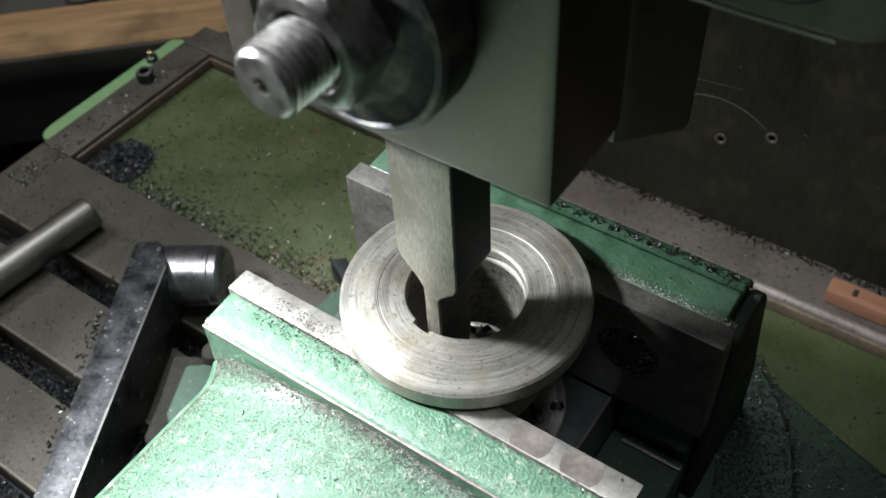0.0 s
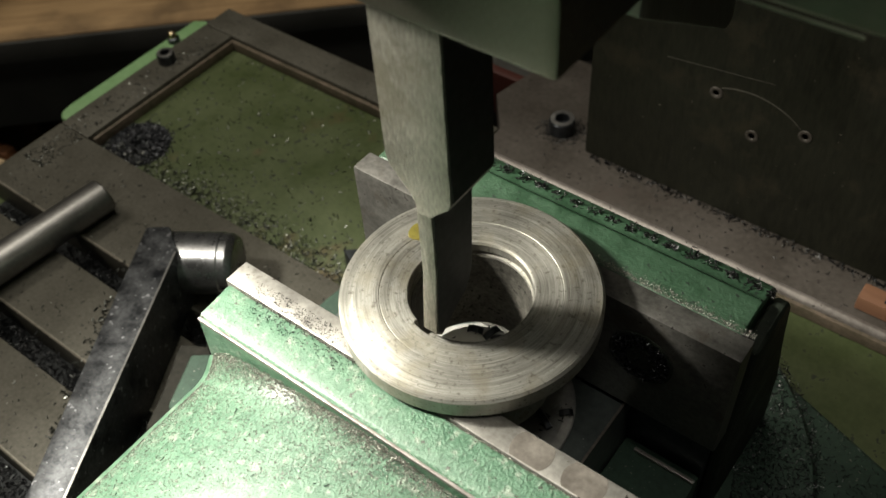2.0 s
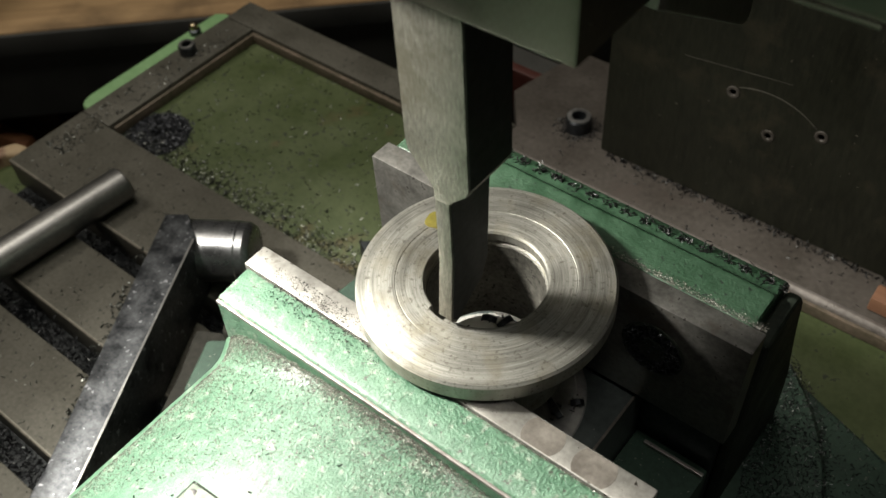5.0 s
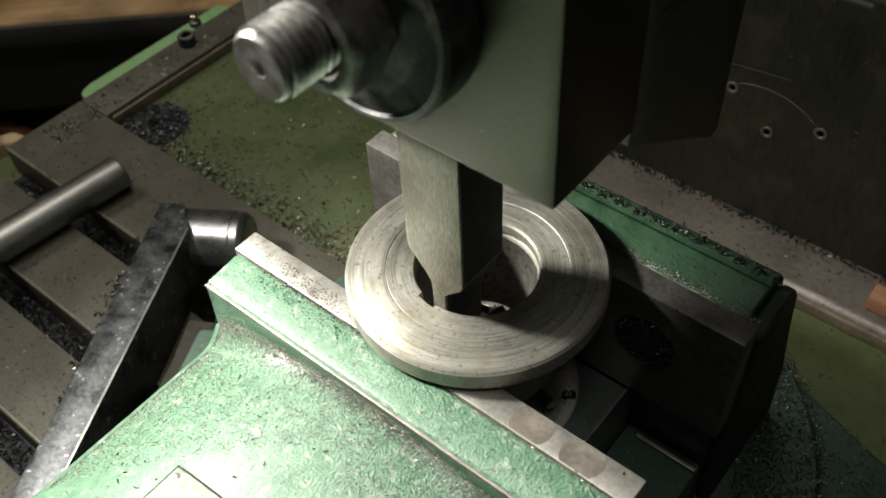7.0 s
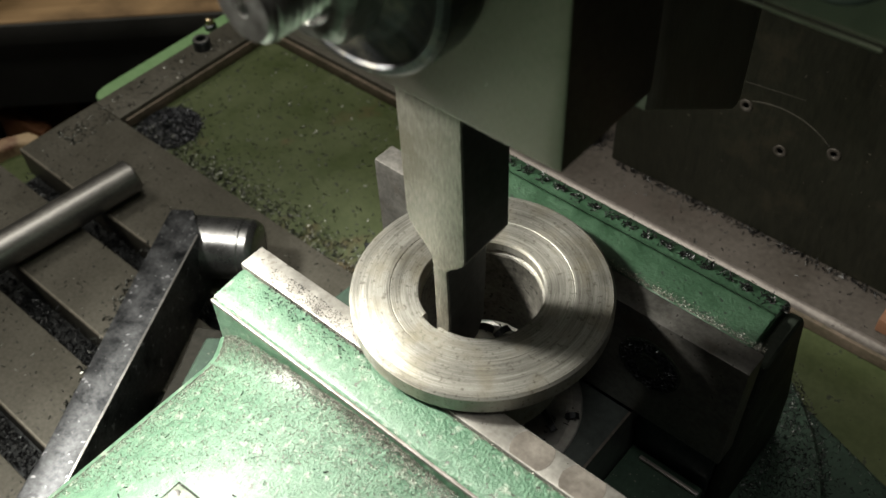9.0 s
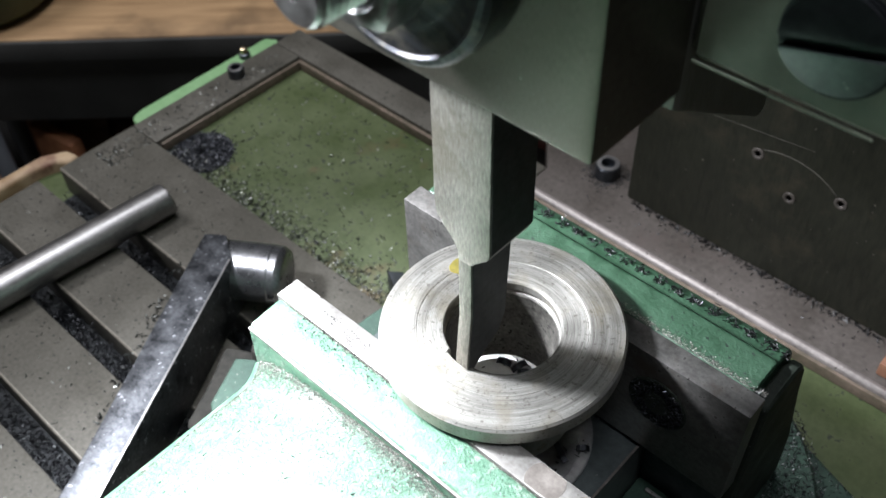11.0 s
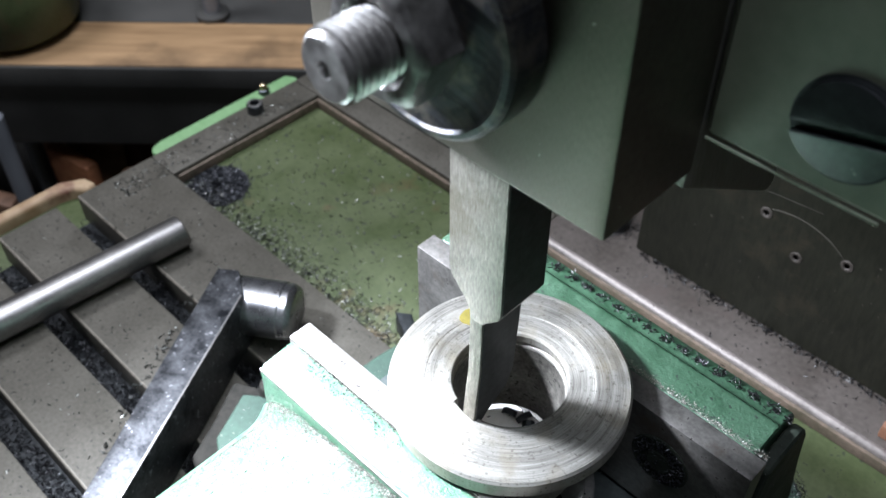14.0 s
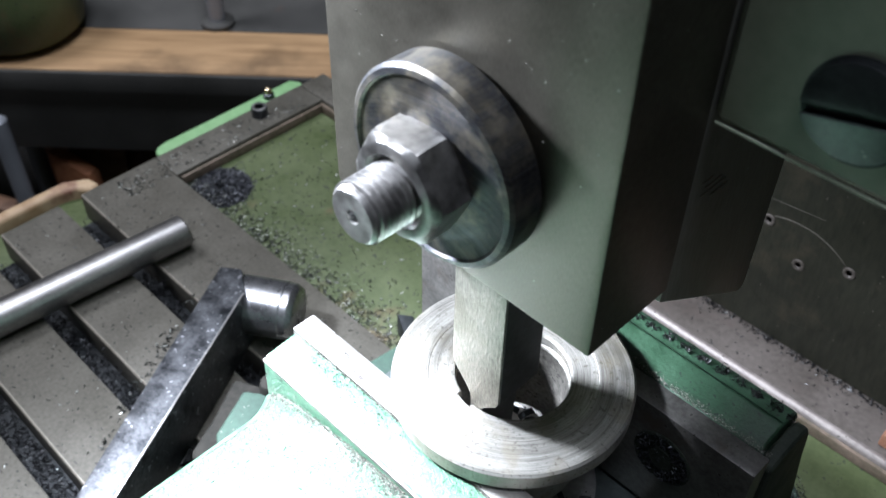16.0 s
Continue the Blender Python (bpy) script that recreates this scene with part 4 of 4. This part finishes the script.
offcut((-0.730, 0.168), -0.270, 0.055, 0.018, 0.06, 60, BROWN_WOOD, "dull brown board leaning below the workbench")
offcut((-0.640, 0.200), -0.290, 0.060, 0.014, 0.03, 5, BROWN_WOOD, "dull brown board leaning below the workbench")
offcut((-0.700, 0.110), -0.300, 0.036, 0.020, -0.05, 40, BROWN_WOOD, "dull brown board leaning below the workbench")
offcut((-0.790, 0.205), -0.262, 0.060, 0.014, -0.03, 45, ORANGE_WOOD, "orange-brown sawn board leaning below the workbench")
p = (-0.712, 0.252, -0.9)
alone("red_canister", lathe([(0.030, 0.0), (0.034, 0.01), (0.034, 0.57), (0.026, 0.595), (0.012, 0.60), (0.012, 0.63), (0.009, 0.632)], p, steps=36), RED, p, "dull red steel canister below the workbench", "canister", angle=50)
p = (-0.775, 0.160, -0.9)
alone("grey_tube", lathe([(0.009, 0.0), (0.009, 0.66), (0.007, 0.662)], p, steps=28), GREY_POST, p, "grey painted steel tube beside the workbench", "tube", "tubes by the workbench")


# ---- swarf ----
def on_table(rnd):
    while True:
        x, y = rnd.uniform(-0.295, -0.13), rnd.uniform(-0.10, 0.066)
        if all(abs(y - c) > 0.006 for c in SLOTS):
            return x, y, 0.0


def in_slots(rnd):
    c = rnd.choice(SLOTS[:4])
    return rnd.uniform(-0.292, -0.12), c + rnd.uniform(-0.005, 0.005), -0.0155 + abs(rnd.gauss(0, 0.004))


def in_pan(rnd):
    return rnd.uniform(-0.275, -0.03), 0.0755 + 0.096 * rnd.random() ** 1.3, -0.008


def pan_front(rnd):
    return rnd.uniform(-0.279, -0.07), 0.0726 + abs(rnd.gauss(0, 0.0085)), -0.008 + abs(rnd.gauss(0, 0.0008))


def in_drain(rnd):
    a, q = rnd.uniform(0, 6.28), min(0.0150 * math.sqrt(rnd.random()) + abs(rnd.gauss(0, 0.0022)), 0.0165 + 0.006 * rnd.random())
    return -0.2625 + q * math.cos(a), 0.0880 + q * math.sin(a), -0.0079 + 0.0004 * rnd.random()


def jaw_back(rnd):
    x = rnd.uniform(-0.035, 0.060)
    x += 0.35 * (0.006 * round(x / 0.006) - x)
    y = 0.0712 + rnd.gauss(0, 0.0009)
    return x, y, TOP - 0.0018 + abs(rnd.gauss(0, 0.0006))


def panel_foot(rnd):
    return rnd.uniform(-0.064, 0.20), 0.2 - abs(rnd.gauss(0, 0.0018)), abs(rnd.gauss(0, 0.0006))


def on_seat(rnd):
    return rnd.uniform(-0.11, 0.2), rnd.uniform(0.178, 0.2), 0.0


def by_lever(rnd):
    u = rnd.random()
    return -0.1955 + 0.044 * u - abs(rnd.gauss(0, 0.0030)), 0.028 - 0.077 * u, abs(rnd.gauss(0, 0.0006))


def by_screw(rnd):
    a, q = rnd.uniform(0, 6.28), 0.0062 + abs(rnd.gauss(0, 0.0030))
    return -0.0855 + q * math.cos(a), 0.2075 + q * math.sin(a), 0.0


def border(rnd):
    return rnd.uniform(-0.296, -0.281), 0.045 + 0.12 * rnd.random() ** 1.6, 0.0


def crown_seam(rnd):
    x = rnd.uniform(-0.058, 0.06)
    return x, -0.0082 - abs(rnd.gauss(0, 0.0014)), TOP - 0.0006


def front_plate(rnd):
    return rnd.uniform(-0.055, -0.028) + rnd.uniform(0, 0.01), rnd.uniform(-0.0075, -0.003), TOP


def seam_clump(rnd):
    return -0.050 + 0.040 * rnd.random(), -0.0088 - rnd.gauss(0, 0.0022), TOP - 0.0003


def rear_seam(rnd):
    return rnd.uniform(0.0, 0.062), GAP + 0.0085 + abs(rnd.gauss(0, 0.0012)), TOP - 0.0004


def shoulder(rnd):
    x = 0.055 - 0.112 * rnd.random() ** 0.8
    y = -0.0216 - abs(rnd.gauss(0, 0.0022))
    return x, y, crest(x, y) + 0.0001


def on_body(rnd):
    x = -0.057 + 0.11 * rnd.random() ** 2.2
    y = -0.022 - 0.05 * rnd.random() ** 1.6 * (0.25 + abs(x) / 0.06)
    return x, y, crest(x, y) + 0.0001


def on_body_wide(rnd):
    x, y = rnd.uniform(-0.055, 0.05), -0.024 - 0.06 * rnd.random()
    return x, y, crest(x, y) + 0.0001


def on_disc(rnd):
    a, q = rnd.uniform(-0.6, 1.3), rnd.uniform(0.070, 0.099)
    return q * math.cos(a), 0.045 + q * math.sin(a), 0.0225


def on_flange(rnd):
    while True:
        x, y = rnd.uniform(0.05, 0.132), rnd.uniform(0.0, 0.125)
        if math.hypot(x, y - 0.045) > 0.099 and y < 0.1275 - 0.345 * (x - 0.048):
            return x, y, 0.013


def on_bolt(rnd):
    a, q = rnd.uniform(0, 6.28), 0.0092 * math.sqrt(rnd.random())
    return 0.0370 + q * math.cos(a), GAP - 0.0006, 0.0970 + q * math.sin(a)


def bed_floor(rnd):
    if rnd.random() < 0.3:
        a, q = rnd.uniform(0, 6.28), 0.0145 * math.sqrt(rnd.uniform(0.35, 1.0))
        return q * math.cos(a) - 0.0018, GAP / 2 + q * math.sin(a), 0.0872
    return rnd.uniform(0.018, 0.024), rnd.uniform(0.012, 0.036), 0.0719


for args in (("table_swarf", 420, on_table, 0.0009, CHIPS_PAN, "scattered dark and bright swarf on the table lands", 1),
             ("slot_swarf", 6500, in_slots, 0.0011, CHIPS_SLOT, "dark swarf filling the table slots", 2),
             ("pan_swarf", 1200, in_pan, 0.00105, CHIPS_PAN, "scattered swarf on the green pan floor", 3),
             ("pan_edge_swarf", 2200, pan_front, 0.0010, CHIPS_PAN, "swarf heaped along the pan edge", 4),
             ("drain_swarf", 1300, in_drain, 0.0012, CHIPS_BLUE, "swarf choking the drain", 5),
             ("jaw_back_swarf", 520, jaw_back, 0.00080, CHIPS_BLACK, "row of black swarf on the rear jaw edge", 6),
             ("panel_foot_swarf", 620, panel_foot, 0.00115, CHIPS_BLACK, "black swarf along the column foot", 7),
             ("seat_swarf", 120, on_seat, 0.0010, CHIPS_BLACK, "scattered swarf on the column seat", 8),
             ("screw_swarf", 420, by_screw, 0.0009, CHIPS_BLACK, "black swarf packed round the cap screw", 19),
             ("lever_swarf", 80, by_lever, 0.0013, CHIPS_PAN, "bright and dark swarf along the lever arm", 22),
             ("border_swarf", 420, border, 0.0010, CHIPS_PAN, "swarf on the table border", 9),
             ("crown_dust", 4200, crown_seam, 0.00030, DUST, "grey metal dust along the front jaw", 10),
             ("seam_grit", 420, seam_clump, 0.00045, CHIPS_BLACK, "dark grit clumped along the jaw seam", 20),
             ("plate_dust", 520, front_plate, 0.00030, CHIPS_BLACK, "dark dust on the front jaw plate", 11),
             ("rear_dust", 1100, rear_seam, 0.00032, DUST, "metal dust along the rear jaw", 12),
             ("shoulder_dust", 6500, shoulder, 0.00026, DUST, "metal dust in the step of the vise casting", 13),
             ("body_dust", 11000, on_body, 0.00027, DUST, "fine metal dust on the vise casting", 14),
             ("body_grit", 40, on_body_wide, 0.0007, CHIPS_BLACK, "a few black chips on the vise casting", 18),
             ("base_swarf", 8000, on_disc, 0.00068, CHIPS_MIXED, "dark swarf on the vise base", 15),
             ("flange_swarf", 1600, on_flange, 0.00065, CHIPS_MIXED, "swarf on the vise base flange", 16),
             ("bolt_swarf", 420, on_bolt, 0.00075, CHIPS_BLUE, "oily swarf caked over the jaw plate bolt", 21),
             ("bed_swarf", 40, bed_floor, 0.0010, CHIPS_MIXED, "cut chips lying on the vise bed", 17)):
    swarf(*args)


# ---- what moves ----
def ram_height(t):
    """The height of the ram's foot: one stroke in 1.4855 s."""
    w = 2 * math.pi / 1.4855 * t
    return 0.19853 - 0.00870 * math.cos(w) + 0.01979 * math.sin(w) + 0.00043 * math.cos(2 * w) + 0.00133 * math.sin(2 * w)


def motions():
    walk(RAM, [(k / 20, pose(0, 0, ram_height(k / 20))) for k in range(321)])


motions()
